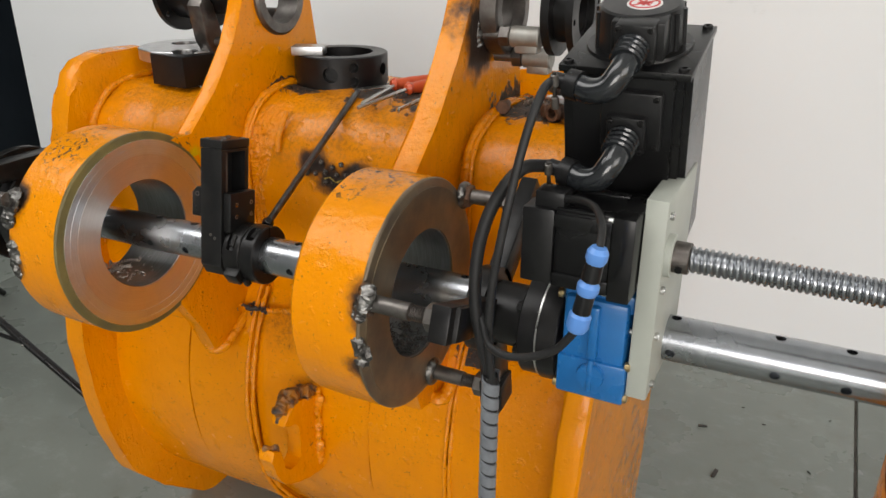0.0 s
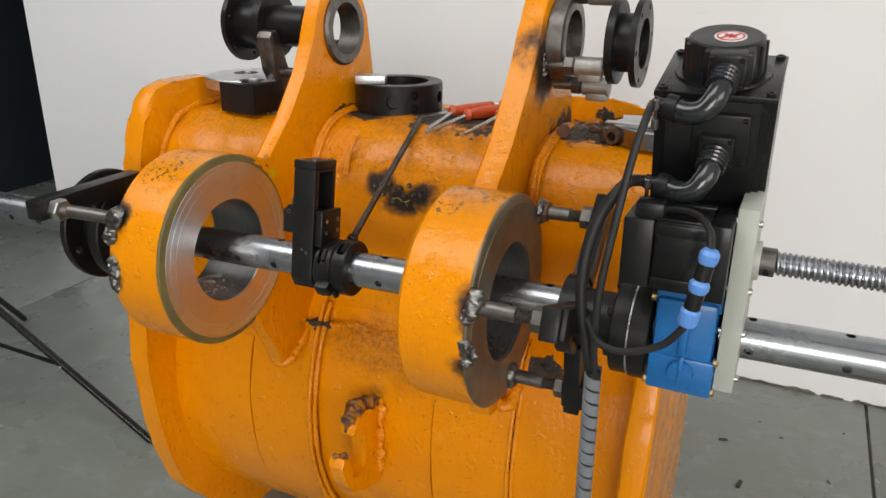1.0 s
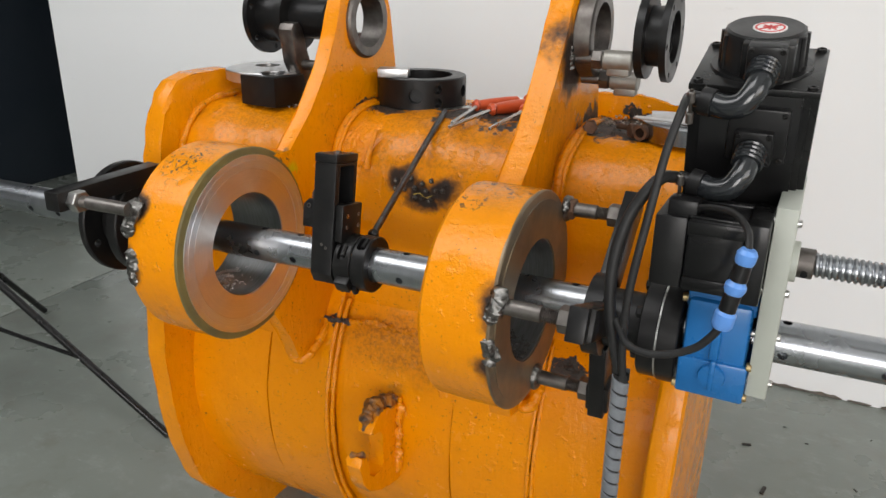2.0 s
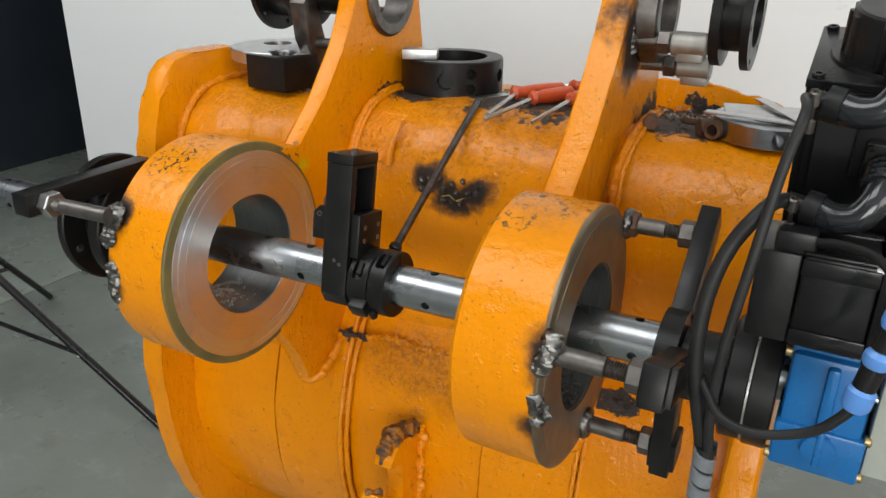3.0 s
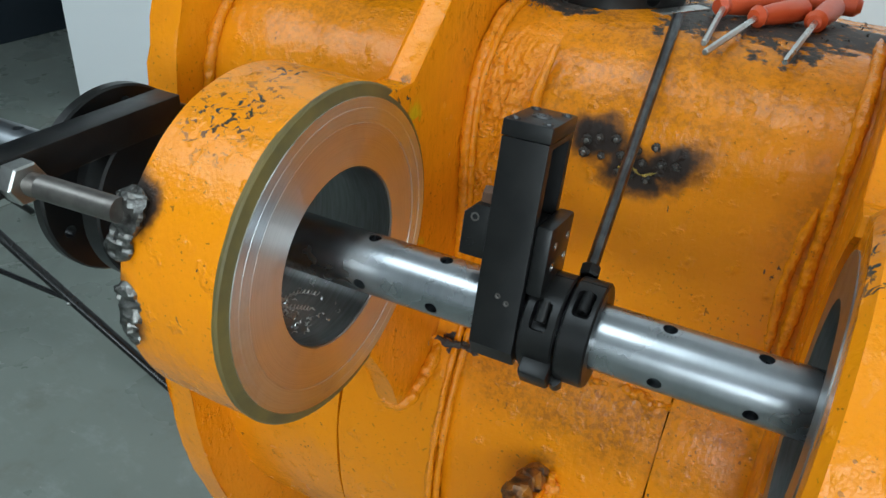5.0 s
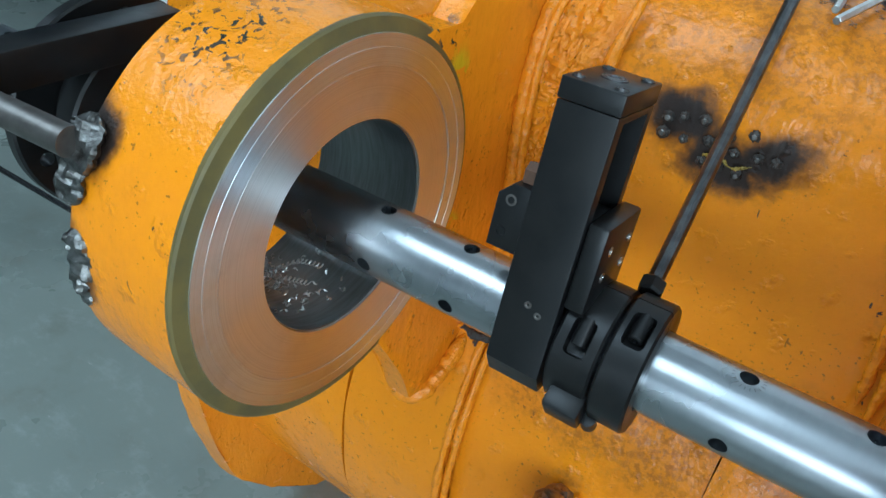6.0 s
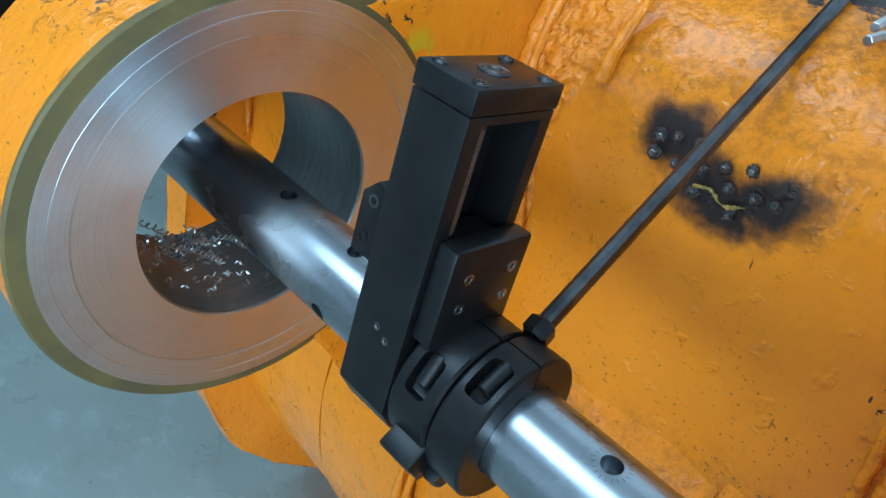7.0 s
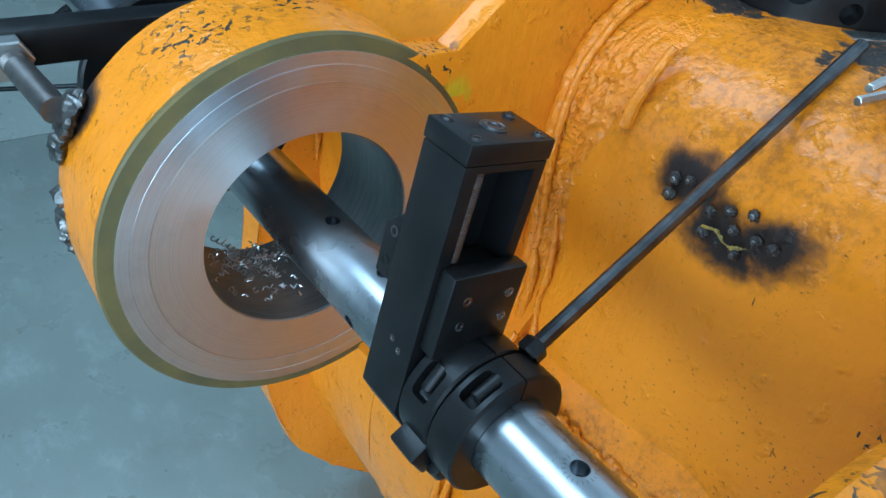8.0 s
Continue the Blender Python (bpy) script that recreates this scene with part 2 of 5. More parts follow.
def turned_face():
    """A faced ring: painted reflections tint its outer and inner band, turning marks about the axis."""
    m = Mat("turned_face", rough=0.3, metal=1.0)
    sep = m.node("ShaderNodeSeparateXYZ")
    m.link(m.where, sep.inputs[0])
    dz = m.maths("SUBTRACT", sep.outputs[2], BZ)
    r = m.maths("SQRT", m.maths("ADD", m.maths("MULTIPLY", sep.outputs[1], sep.outputs[1]), m.maths("MULTIPLY", dz, dz)))
    comb = m.node("ShaderNodeCombineXYZ")
    m.link(r, comb.inputs[0])
    n = m.node("ShaderNodeTexNoise", i_Scale=900.0, i_Detail=2.0)
    m.link(comb.outputs[0], n.inputs["Vector"])
    lines = n.outputs["Fac"]
    inner = m.ramp(m.maths("ADD", r, m.maths("MULTIPLY", m.noise(18, 3), 0.004)), 0.1165, 0.1205, 1.0, 0.0)
    # reflections put into the colour: bluish daylight outside, warmth of the orange boss inside
    base = m.mix(inner, (0.76, 0.80, 0.84), (0.76, 0.735, 0.71))
    base = m.mix(m.ramp(lines, 0.40, 0.68, 0, 0.22), base, (0.40, 0.37, 0.34))
    base = m.mix(m.ramp(m.noise(20, 6, 0.7), 0.48, 0.75, 0, 0.25), base, (0.42, 0.38, 0.34))
    base = m.mix(m.ramp(m.noise(55, 4, 0.6), 0.70, 0.76, 0, 0.5), base, (0.24, 0.19, 0.16))
    m.colour(base)
    m.rough(m.ramp(m.noise(12, 5), 0.3, 0.75, 0.34, 0.50))
    around = m.node("ShaderNodeTangent")
    around.direction_type, around.axis = "RADIAL", "X"
    m.link(around.outputs[0], m.bsdf.inputs["Tangent"])
    m.bsdf.inputs["Anisotropic"].default_value = 0.6
    m.bsdf.inputs["Anisotropic Rotation"].default_value = 0.25
    return m.bump(lines, 0.12, 0.0006).mat


TURNED = turned_face()


def floor_paint():
    m = Mat("floor_paint", rough=0.35)
    base = m.mix(m.ramp(m.noise(0.8, 4), 0.35, 0.65), (0.165, 0.185, 0.165), (0.205, 0.225, 0.20))
    base = m.mix(m.ramp(m.noise(5, 7, 0.7), 0.5, 0.75, 0, 0.6), base, (0.145, 0.14, 0.115))
    base = m.mix(m.ramp(m.noise(9, 7, 0.75, (1, 1.6, 1)), 0.50, 0.70, 0, 0.40), base, (0.30, 0.33, 0.31))
    base = m.mix(m.ramp(m.noise(14, 4, 0.7, (1, 2.2, 1)), 0.70, 0.76, 0, 0.7), base, (0.42, 0.42, 0.38))
    base = m.mix(m.ramp(m.noise(38, 3, 0.5), 0.74, 0.78, 0, 0.8), base, (0.05, 0.045, 0.04))
    m.colour(base)
    m.rough(m.ramp(m.noise(3.5, 5, 0.6), 0.3, 0.7, 0.22, 0.42))
    return m.bump(m.noise(22, 5), 0.12, 0.003).mat


def wall_paint():
    m = Mat("wall_paint", rough=0.75)
    base = m.mix(m.noise(1.2, 4), (0.79, 0.805, 0.81), (0.83, 0.845, 0.85))
    base = m.mix(m.ramp(m.noise(5, 6, 0.7, (1, 1, 2)), 0.66, 0.78, 0, 0.25), base, (0.45, 0.43, 0.40))
    m.colour(base)
    return m.bump(m.noise(35, 5), 0.1, 0.003).mat


FLOOR = floor_paint()
WALL = wall_paint()
DARK_DOOR = metal("dark_blue_panel", (0.018, 0.026, 0.036), (0.024, 0.032, 0.042), 0.35, 3, None, 0.03, 0.0)
SKIRT_DIRT = metal("wall_base_dirt", (0.06, 0.05, 0.04), (0.16, 0.14, 0.12), 0.8, 30, None, 0.5, 0.0)


# ---- mesh helpers ----
def part(name, bm, material, parent=None, label="", smooth=True):
    """Links a bmesh as one mesh object, under a thing or a part if one is given."""
    bmesh.ops.recalc_face_normals(bm, faces=bm.faces)
    data = bpy.data.meshes.new(name)
    if smooth:
        for f in bm.faces:
            f.smooth = True
        for e in bm.edges:
            if len(e.link_faces) == 2 and e.calc_face_angle(0) > 0.45:
                e.smooth = False
    bm.to_mesh(data)
    bm.free()
    for m in material if isinstance(material, (list, tuple)) else (material,):
        data.materials.append(m)
    ob = new(name, data)
    if parent is not None:
        ob.parent = parent
    if label:
        ob["label"] = label
    return ob


def thing(name, label, category, group="", kind=""):
    """An Empty that holds a thing's parts."""
    ob = new(name)
    ob.empty_display_size = 0.05
    return tagged(ob, label, category, group, kind)


def box(bm, lo, hi, bevel=0.002, m=None):
    """A bevelled box between two corners, turned by the pose m about the origin if given."""
    made = bmesh.ops.create_cube(bm, size=1.0)["verts"]
    size, mid = Vector(hi) - Vector(lo), (Vector(hi) + Vector(lo)) / 2
    for v in made:
        v.co = Vector((v.co.x * size.x, v.co.y * size.y, v.co.z * size.z)) + mid
    if bevel:
        edges = list({e for v in made for e in v.link_edges})
        out = bmesh.ops.bevel(bm, geom=edges, offset=bevel, segments=2, affect="EDGES", profile=0.5)
        made = list({v for f in out["faces"] for v in f.verts} | {v for v in made if v.is_valid})
    if m is not None:
        for v in made:
            v.co = m @ v.co
    return made


def lathe(bm, profile, origin=(0, 0, 0), axis=(1, 0, 0), segments=48, closed=False):
    """Turns (along, radius) pairs about an axis through origin; a radius of 0 closes the end. closed: join the last to the first."""
    turn = Vector((1, 0, 0)).rotation_difference(Vector(axis).normalized()).to_matrix()
    rings = []
    for a, r in profile:
        if r <= 1e-6:
            rings.append([bm.verts.new(turn @ Vector((a, 0, 0)) + Vector(origin))])
        else:
            rings.append([bm.verts.new(turn @ Vector((a, r * math.cos(2 * math.pi * k / segments), r * math.sin(2 * math.pi * k / segments))) + Vector(origin)) for k in range(segments)])
    pairs = list(zip(rings, rings[1:])) + ([(rings[-1], rings[0])] if closed else [])
    for a, b in pairs:
        for k in range(segments):
            q = [a[k % len(a)], a[(k + 1) % len(a)], b[(k + 1) % len(b)], b[k % len(b)]]
            q = list(dict.fromkeys(q))
            if len(q) > 2:
                bm.faces.new(q)
    return rings


def rod(bm, p, q, r, segments=20, chamfer=0.0):
    """A closed cylinder from p to q."""
    d = Vector(q) - Vector(p)
    n = d.length
    c = chamfer
    prof = [(0, 0), (0, r - c), (c, r), (n - c, r), (n, r - c), (n, 0)] if c else [(0, 0), (0, r), (n, r), (n, 0)]
    return lathe(bm, prof, p, d, segments)


def hexagon(bm, p, q, r, chamfer=0.0015):
    return rod(bm, p, q, r, 6, chamfer)


def prism(bm, outline, lo, hi, axis="x", bevel=0.0):
    """Extrudes an outline of (u, v) pairs: (y, z) along x, (x, z) along y, or (x, y) along z."""
    def at(u, v, w):
        return {"x": (w, u, v), "y": (u, w, v), "z": (u, v, w)}[axis]
    a = [bm.verts.new(at(u, v, lo)) for u, v in outline]
    b = [bm.verts.new(at(u, v, hi)) for u, v in outline]
    n = len(a)
    faces = [bm.faces.new(a[::-1]), bm.faces.new(b)]
    faces += [bm.faces.new((a[k], a[(k + 1) % n], b[(k + 1) % n], b[k])) for k in range(n)]
    if bevel:
        bmesh.ops.bevel(bm, geom=list({e for f in faces[:2] for e in f.edges}), offset=bevel, segments=2, affect="EDGES", profile=0.5)
    return a + b


def spline(points, steps=8):
    """Points along a smooth curve through those given."""
    pts = [Vector(p) for p in points]
    pts = [2 * pts[0] - pts[1]] + pts + [2 * pts[-1] - pts[-2]]
    out = []
    for a, b, c, d in zip(pts, pts[1:], pts[2:], pts[3:]):
        for k in range(steps):
            t = k / steps
            out.append(0.5 * ((2 * b) + (c - a) * t + (2 * a - 5 * b + 4 * c - d) * t * t + (3 * b - a - 3 * c + d) * t ** 3))
    return out + [pts[-2]]


def tube(bm, points, radius, segments=12, smooth=8, ends=True):
    """A tube along a curve; radius is a number or a function of the share of the way."""
    pts = spline(points, smooth) if smooth else [Vector(p) for p in points]
    rings, up = [], None
    for k, p in enumerate(pts):
        d = (pts[min(k + 1, len(pts) - 1)] - pts[max(k - 1, 0)]).normalized()
        if up is None:
            up = d.orthogonal().normalized()
        up = (up - d * up.dot(d)).normalized()
        side = d.cross(up)
        r = radius(k / (len(pts) - 1)) if callable(radius) else radius
        rings.append([bm.verts.new(p + r * (math.cos(2 * math.pi * s / segments) * up + math.sin(2 * math.pi * s / segments) * side)) for s in range(segments)])
    for a, b in zip(rings, rings[1:]):
        for s in range(segments):
            bm.faces.new((a[s], a[(s + 1) % segments], b[(s + 1) % segments], b[s]))
    if ends:
        bm.faces.new(rings[0][::-1])
        bm.faces.new(rings[-1])
    return rings


def weld_bead(bm, points, radius, seed, lumps=0.35, pitch=0.006, flat=None):
    """A weld laid along a path: one ripple-marked, uneven bead that thins out at both ends."""
    coarse = spline(points, 24)
    total = sum((b - a).length for a, b in zip(coarse, coarse[1:]))
    steps = max(8, min(220, int(total / (pitch * 0.22))))
    path, gone, k = [], 0.0, 0
    for i in range(steps + 1):
        want = total * i / steps
        while k < len(coarse) - 2 and gone + (coarse[k + 1] - coarse[k]).length < want:
            gone += (coarse[k + 1] - coarse[k]).length
            k += 1
        seg = (coarse[k + 1] - coarse[k]).length or 1e-6
        path.append(coarse[k].lerp(coarse[k + 1], min(1.0, (want - gone) / seg)))
    drift = [Vector([noise.noise(p * 70 + Vector((seed, j * 9, 0))) for j in range(3)]) * radius * lumps * 0.8 for p in path]

    def thick(s):
        p = path[min(steps, int(s * steps + 0.5))]
        ends = min(1.0, 6 * s + 0.25, 6 * (1 - s) + 0.25)
        return radius * ends * (1 + lumps * noise.noise(p * 95 + Vector((0, seed, 0))) * 1.5 + 0.10 * abs(math.sin(math.pi * s * total / pitch)))
    rings = tube(bm, [p + d for p, d in zip(path, drift)], thick, 14, 0)
    for ring in rings:
        mid = sum((v.co for v in ring), Vector()) / len(ring)
        for v in ring:
            d = v.co - mid
            v.co = mid + d * (1 + lumps * 0.6 * noise.fractal(v.co * 110 + Vector((seed, 0, 0)), 1.0, 2.0, 3))


def cut(ob, cutters):
    """Takes closed bmeshes away from an object's mesh for good."""
    for bm in cutters:
        bmesh.ops.recalc_face_normals(bm, faces=bm.faces)
        data = bpy.data.meshes.new("cutter")
        bm.to_mesh(data)
        bm.free()
        tool = new("cutter", data)
        mod = ob.modifiers.new("cut", "BOOLEAN")
        mod.object, mod.operation, mod.solver = tool, "DIFFERENCE", "EXACT"
        bpy.context.view_layer.update()
        done = bpy.data.meshes.new_from_object(ob.evaluated_get(bpy.context.evaluated_depsgraph_get()))
        ob.modifiers.remove(mod)
        ob.data = done
        bpy.data.objects.remove(tool)
    for p in ob.data.polygons:
        p.use_smooth = True
    for e in ob.data.edges:
        e.use_edge_sharp = False
    ob.data.set_sharp_from_angle(angle=0.45)
    return ob


def rough_up(bm, amount, scale, seed=0, where=None):
    """Moves vertices along their normals by smooth noise."""
    bm.normal_update()
    for v in bm.verts:
        if where is None or where(v.co):
            v.co += v.normal * amount * noise.fractal(v.co * scale + Vector((seed, 0, 0)), 1.0, 2.0, 3)


# ---- the room ----
def slab(name, lo, hi, material, bevel=0.0):
    bm = bmesh.new()
    box(bm, lo, hi, bevel)
    return tagged(part(name, bm, material), kind="structure")


bm = bmesh.new()
# the floor is laid in bays with open joints between them
xs, ys = (-8.0, -4.9, -2.2, 0.684, 3.6, 6.0), (-6.0, -3.2, -0.75, 2.6, 6.0)
for x0, x1 in zip(xs, xs[1:]):
    for y0, y1 in zip(ys, ys[1:]):
        box(bm, (x0 + 0.004, y0 + 0.004, -0.12), (x1 - 0.004, y1 - 0.004, 0.0), 0.003)
floor = tagged(part("floor", bm, FLOOR), "grey-green painted concrete floor with joints and stains", "floor", kind="structure")
slab("floor_base", (-8, -6, -0.2), (6, 6, -0.012), SKIRT_DIRT)
slab("wall_north", (-2.73, 1.50, 0.0), (3.4, 1.74, 4.0), WALL)
# the east wall, with an opening added for its lamp
for lo, hi in (((3.4, -6.2, 0), (3.6, 6, 0.85)), ((3.4, -6.2, 3.15), (3.6, 6, 4.0)), ((3.4, -6.2, 0.85), (3.6, -3.9, 3.15)), ((3.4, -0.7, 0.85), (3.6, 6, 3.15))):
    slab("wall_east", lo, hi, WALL)
slab("wall_far", (-8.2, 6.0, 0.0), (6.2, 6.2, 4.0), WALL)
slab("wall_west", (-8.2, -6.2, 0.0), (-8.0, 6.0, 4.0), WALL)
slab("ceiling", (-8.2, -6.2, 4.0), (6.2, 6.2, 4.2), WALL)
# the south wall, with two window openings
for lo, hi in (((-8, -6.2, 0), (6, -6, 0.75)), ((-8, -6.2, 3.65), (6, -6, 4.0)), ((-8, -6.2, 0.75), (0.3, -6, 3.65)), ((1.7, -6.2, 0.75), (1.8, -6, 3.65)), ((3.2, -6.2, 0.75), (6, -6, 3.65))):
    slab("wall_south", lo, hi, WALL)


def dark_panel():
    t = thing("panel_door", "dark blue-grey steel panel door", "door", kind="structure")
    for k in range(4):
        b = bmesh.new()
        box(b, (-3.70, -1.6 + 1.3 * k, 0.0), (-3.62, -0.304 + 1.3 * k, 3.2), 0.004)
        part("panel", b, DARK_DOOR, t)
    return t


dark_panel()
bm = bmesh.new()
rnd = random.Random(4)
for k in range(60):
    x = rnd.uniform(-0.5, 2.5)
    w = rnd.uniform(0.01, 0.05)
    made = bmesh.ops.create_icosphere(bm, subdivisions=1, radius=1.0)["verts"]
    for v in made:
        v.co = Vector((x + v.co.x * w, 1.498 + v.co.y * 0.004, 0.001 + max(0, v.co.z) * rnd.uniform(0.004, 0.012)))
tagged(part("wall_base_grime", bm, SKIRT_DIRT), "dark grime along the foot of the wall", "grime", kind="stuff")

# ---- the bucket ----
bucket = thing("excavator_bucket", "orange painted steel excavator bucket with welded ears", "bucket")


def arc(cy, cz, r, a0, a1, n):
    return [(cy + r * math.cos(radians(a0 + (a1 - a0) * k / n)), cz + r * math.sin(radians(a0 + (a1 - a0) * k / n))) for k in range(n + 1)]


DRUM_Y, DRUM_Z, DRUM_R = 0.556, 0.43, 0.40
BX0, BX1 = -0.70, 0.24
TOP = 0.985


def skin(bm, outline, lo, hi, steps, bulge=None):
    """A shell swept along x from an open (y, z) line, with evenly spaced cross sections, and closed to a block at the back."""
    cols = []
    for k in range(steps + 1):
        x = lo + (hi - lo) * k / steps
        cols.append([bm.verts.new((x, y, z)) for y, z in outline])
    for a, b in zip(cols, cols[1:]):
        for j in range(len(outline) - 1):
            bm.faces.new((a[j], a[j + 1], b[j + 1], b[j]))
        bm.faces.new((a[-1], a[0], b[0], b[-1]))
    bm.faces.new(cols[0][::-1])
    bm.faces.new(cols[-1])


def dense(outline, step=0.012):
    out = []
    for (a, b), (c, d) in zip(outline, outline[1:]):
        n = max(1, int(math.hypot(c - a, d - b) / step))
        out += [(a + (c - a) * k / n, b + (d - b) * k / n) for k in range(n)]
    return out + [outline[-1]]


# upper body: back rim, top, rounded shoulder and near-vertical front
upper = dense([(0.62, 0.40), (0.62, 0.95), (0.56, 0.975), (0.42, TOP)] + arc(0.33, TOP - 0.10, 0.10, 90, 180, 8) + [(0.228, 0.84), (0.232, 0.76), (0.228, 0.62), (0.30, 0.50)])
bm = bmesh.new()
skin(bm, upper, BX0, BX1, 80)
rough_up(bm, 0.006, 7.0, 3)
part("upper_body", bm, ORANGE, bucket)
bm = bmesh.new()
skin(bm, dense([(0.60, 0.45), (0.60, 0.95), (0.50, TOP + 0.001)] + arc(0.285, TOP - 0.119, 0.12, 90, 180, 10) + [(0.163, 0.80), (0.165, 0.70), (0.17, 0.58), (0.25, 0.50)]), -0.70, -0.452, 22)
rough_up(bm, 0.006, 8.0, 5)
part("end_body", bm, ORANGE, bucket)
# lower drum, plated in bands with raised seams between them
for x0, x1, r in ((-0.70, -0.512, 0.014), (-0.508, -0.372, 0.016), (-0.368, -0.132, -0.001), (-0.128, 0.015, 0.004), (0.019, 0.24, 0.002)):
    bm = bmesh.new()
    skin(bm, arc(DRUM_Y, DRUM_Z, DRUM_R + r, 140, 264, 60), x0, x1, max(4, int((x1 - x0) / 0.015)))
    rough_up(bm, 0.005, 6.0, int(x0 * 100))
    part("drum_plate", bm, ORANGE, bucket)

for x, r, out in ((-0.366, 0.0045, 0.009), (-0.3745, 0.0040, 0.015), (0.013, 0.004, 0.003), (0.021, 0.0038, 0.002)):
    bm = bmesh.new()
    tube(bm, [(x, y, z) for y, z in arc(DRUM_Y, DRUM_Z, DRUM_R + out, 146, 240, 24)], r, 10, 3)
    rough_up(bm, 0.002, 60.0, 2)
    part("seam_weld", bm, PAINTED_WELD, bucket)

# side plates with a thick rounded rim
side = [(0.62, 0.42), (0.60, 0.90), (0.43, 0.960), (0.385, 1.005), (0.355, 1.028), (0.32, 1.036), (0.21, 1.037), (0.182, 1.030), (0.160, 1.010), (0.144, 0.975), (0.126, 0.92), (0.110, 0.80), (0.088, 0.65), (0.075, 0.52), (0.08, 0.42), (0.095, 0.32), (0.13, 0.20), (0.20, 0.11), (0.32, 0.0), (0.55, 0.0)]
bm = bmesh.new()
prism(bm, dense(side + side[:1], 0.02)[:-1], -0.738, -0.695, "x", 0.012)
rough_up(bm, 0.0028, 16.0, 12)
part("side_plate", bm, ORANGE, bucket)
side_r = [(0.62, 0.30), (0.60, 0.93), (0.45, 0.95), (0.30, 0.90), (0.20, 0.80), (0.15, 0.70), (0.105, 0.60), (0.085, 0.48), (0.085, 0.36), (0.11, 0.24), (0.18, 0.13), (0.30, 0.0), (0.55, 0.0)]
bm = bmesh.new()
prism(bm, side_r, 0.205, 0.245, "x", 0.010)
part("side_plate", bm, ORANGE, bucket)

# ears: plates that carry the lower boss and the upper pin eye
EYE_Y, EYE_Z = 0.352, 1.135


def ear(x0, x1, eye_r, bore_r, back):
    """A plate that carries the lower boss and the upper eye; back: how far its front edge stands back."""
    out = [(0.06, 0.955), (0.10 + back, 0.948), (0.165 + back * 0.9, 1.005), (0.215 + back * 0.8, 1.070), (0.245 + back * 0.6, 1.115)]
    out += arc(EYE_Y, EYE_Z, eye_r + 0.022, 168, 10, 14)
    out += [(0.452, 1.06), (0.47, 0.96), (0.30, 0.90), (0.30, 0.60), (0.20, 0.595), (0.150, 0.572), (0.108, 0.580), (0.088, 0.635), (0.05, 0.69), (0.0, 0.83)]
    b = bmesh.new()
    prism(b, out, x0, x1, "x", 0.003)
    ob = part("ear", b, ORANGE, bucket)
    hole = bmesh.new()
    rod(hole, (x0 - 0.05, EYE_Y, EYE_Z), (x1 + 0.05, EYE_Y, EYE_Z), bore_r + 0.004, 40)
    rod(hole, (x0 - 0.05, 0, BZ), (x1 + 0.05, 0, BZ), 0.12, 48)
    cut(ob, [hole])
    b = bmesh.new()
    lathe(b, [(x0 - 0.006, bore_r), (x0 - 0.006, eye_r - 0.004), (x0 - 0.002, eye_r), (x1 + 0.004, eye_r), (x1 + 0.008, eye_r - 0.004), (x1 + 0.008, bore_r)], (0, EYE_Y, EYE_Z), (1, 0, 0), 48, True)
    part("pin_bush", b, DULL_STEEL, ob, "worn bare steel pin bush")
    return ob


ear_a = ear(-0.430, -0.402, 0.064, 0.045, 0.018)
ear_b = ear(-0.040, -0.003, 0.064, 0.045, 0.0)


def boss(x0, x1, R, B, turned):
    """A thick ring round the bar's axis: painted outside, turned on one face, bored through."""
    b = bmesh.new()
    lathe(b, [(x0, B + 0.03), (x0, R - 0.006), (x0 + 0.006, R), (x0 + (x1 - x0) * 0.5, R + 0.0008), (x1 - 0.005, R), (x1 - 0.005, B + 0.03)], (0, 0, BZ), (1, 0, 0), 96, True)
    rough_up(b, 0.0007, 14.0, x1 * 50)
    body = part("boss", b, ORANGE, bucket)
    b = bmesh.new()
    lathe(b, [(x0 - 0.001, B), (x0 - 0.001, B + 0.033), (x0 + 0.01, B + 0.033), (x1 - 0.008, B + 0.033), (x1 - 0.003, B + 0.002), (x1 - 0.0035, B)], (0, 0, BZ), (1, 0, 0), 96, True)
    part("bore_sleeve", b, BORE, body, "grey bored steel sleeve")
    face = [(x1 - 0.008, B + 0.001), (x1 - 0.001, B + 0.001)]
    if turned:
        face += [(x1 - 0.001, 0.1156), (x1 - 0.0016, 0.1160), (x1 - 0.0016, 0.1166), (x1 - 0.0004, 0.1168), (x1 - 0.0002, 0.1280), (x1 - 0.0005, 0.1283), (x1, 0.1287)]
    face += [(x1, R - 0.0105), (x1 - 0.008, R - 0.0105)]
    b = bmesh.new()
    lathe(b, face, (0, 0, BZ), (1, 0, 0), 128, True)
    part("turned_face", b, TURNED if turned else FACE_OLD, body, "freshly turned steel face" if turned else "dull brown steel face")
    b = bmesh.new()
    lathe(b, [(x1 - 0.0055, R - 0.0105), (x1 - 0.0010, R - 0.0105), (x1 - 0.0030, R - 0.001), (x1 - 0.0045, R + 0.0006), (x1 - 0.009, R - 0.0002)], (0, 0, BZ), (1, 0, 0), 96, True)
    part("chamfer", b, OLIVE if turned else FACE_OLD, body, "olive paint edge" if turned else "")
    return body


boss_a = boss(-0.500, -0.400, 0.1475, 0.079, True)
boss_a.location = (0.0, 0.003, -0.007)
boss_b = boss(-0.036, 0.060, 0.1405, 0.079, False)

# ---- boring bar ----
bm = bmesh.new()
rod(bm, (-1.75, 0, BZ), (0.62, 0, BZ), 0.025, 64, 0.001)
boring_bar = thing("boring_bar", "long ground steel boring bar with cross holes", "boring bar")
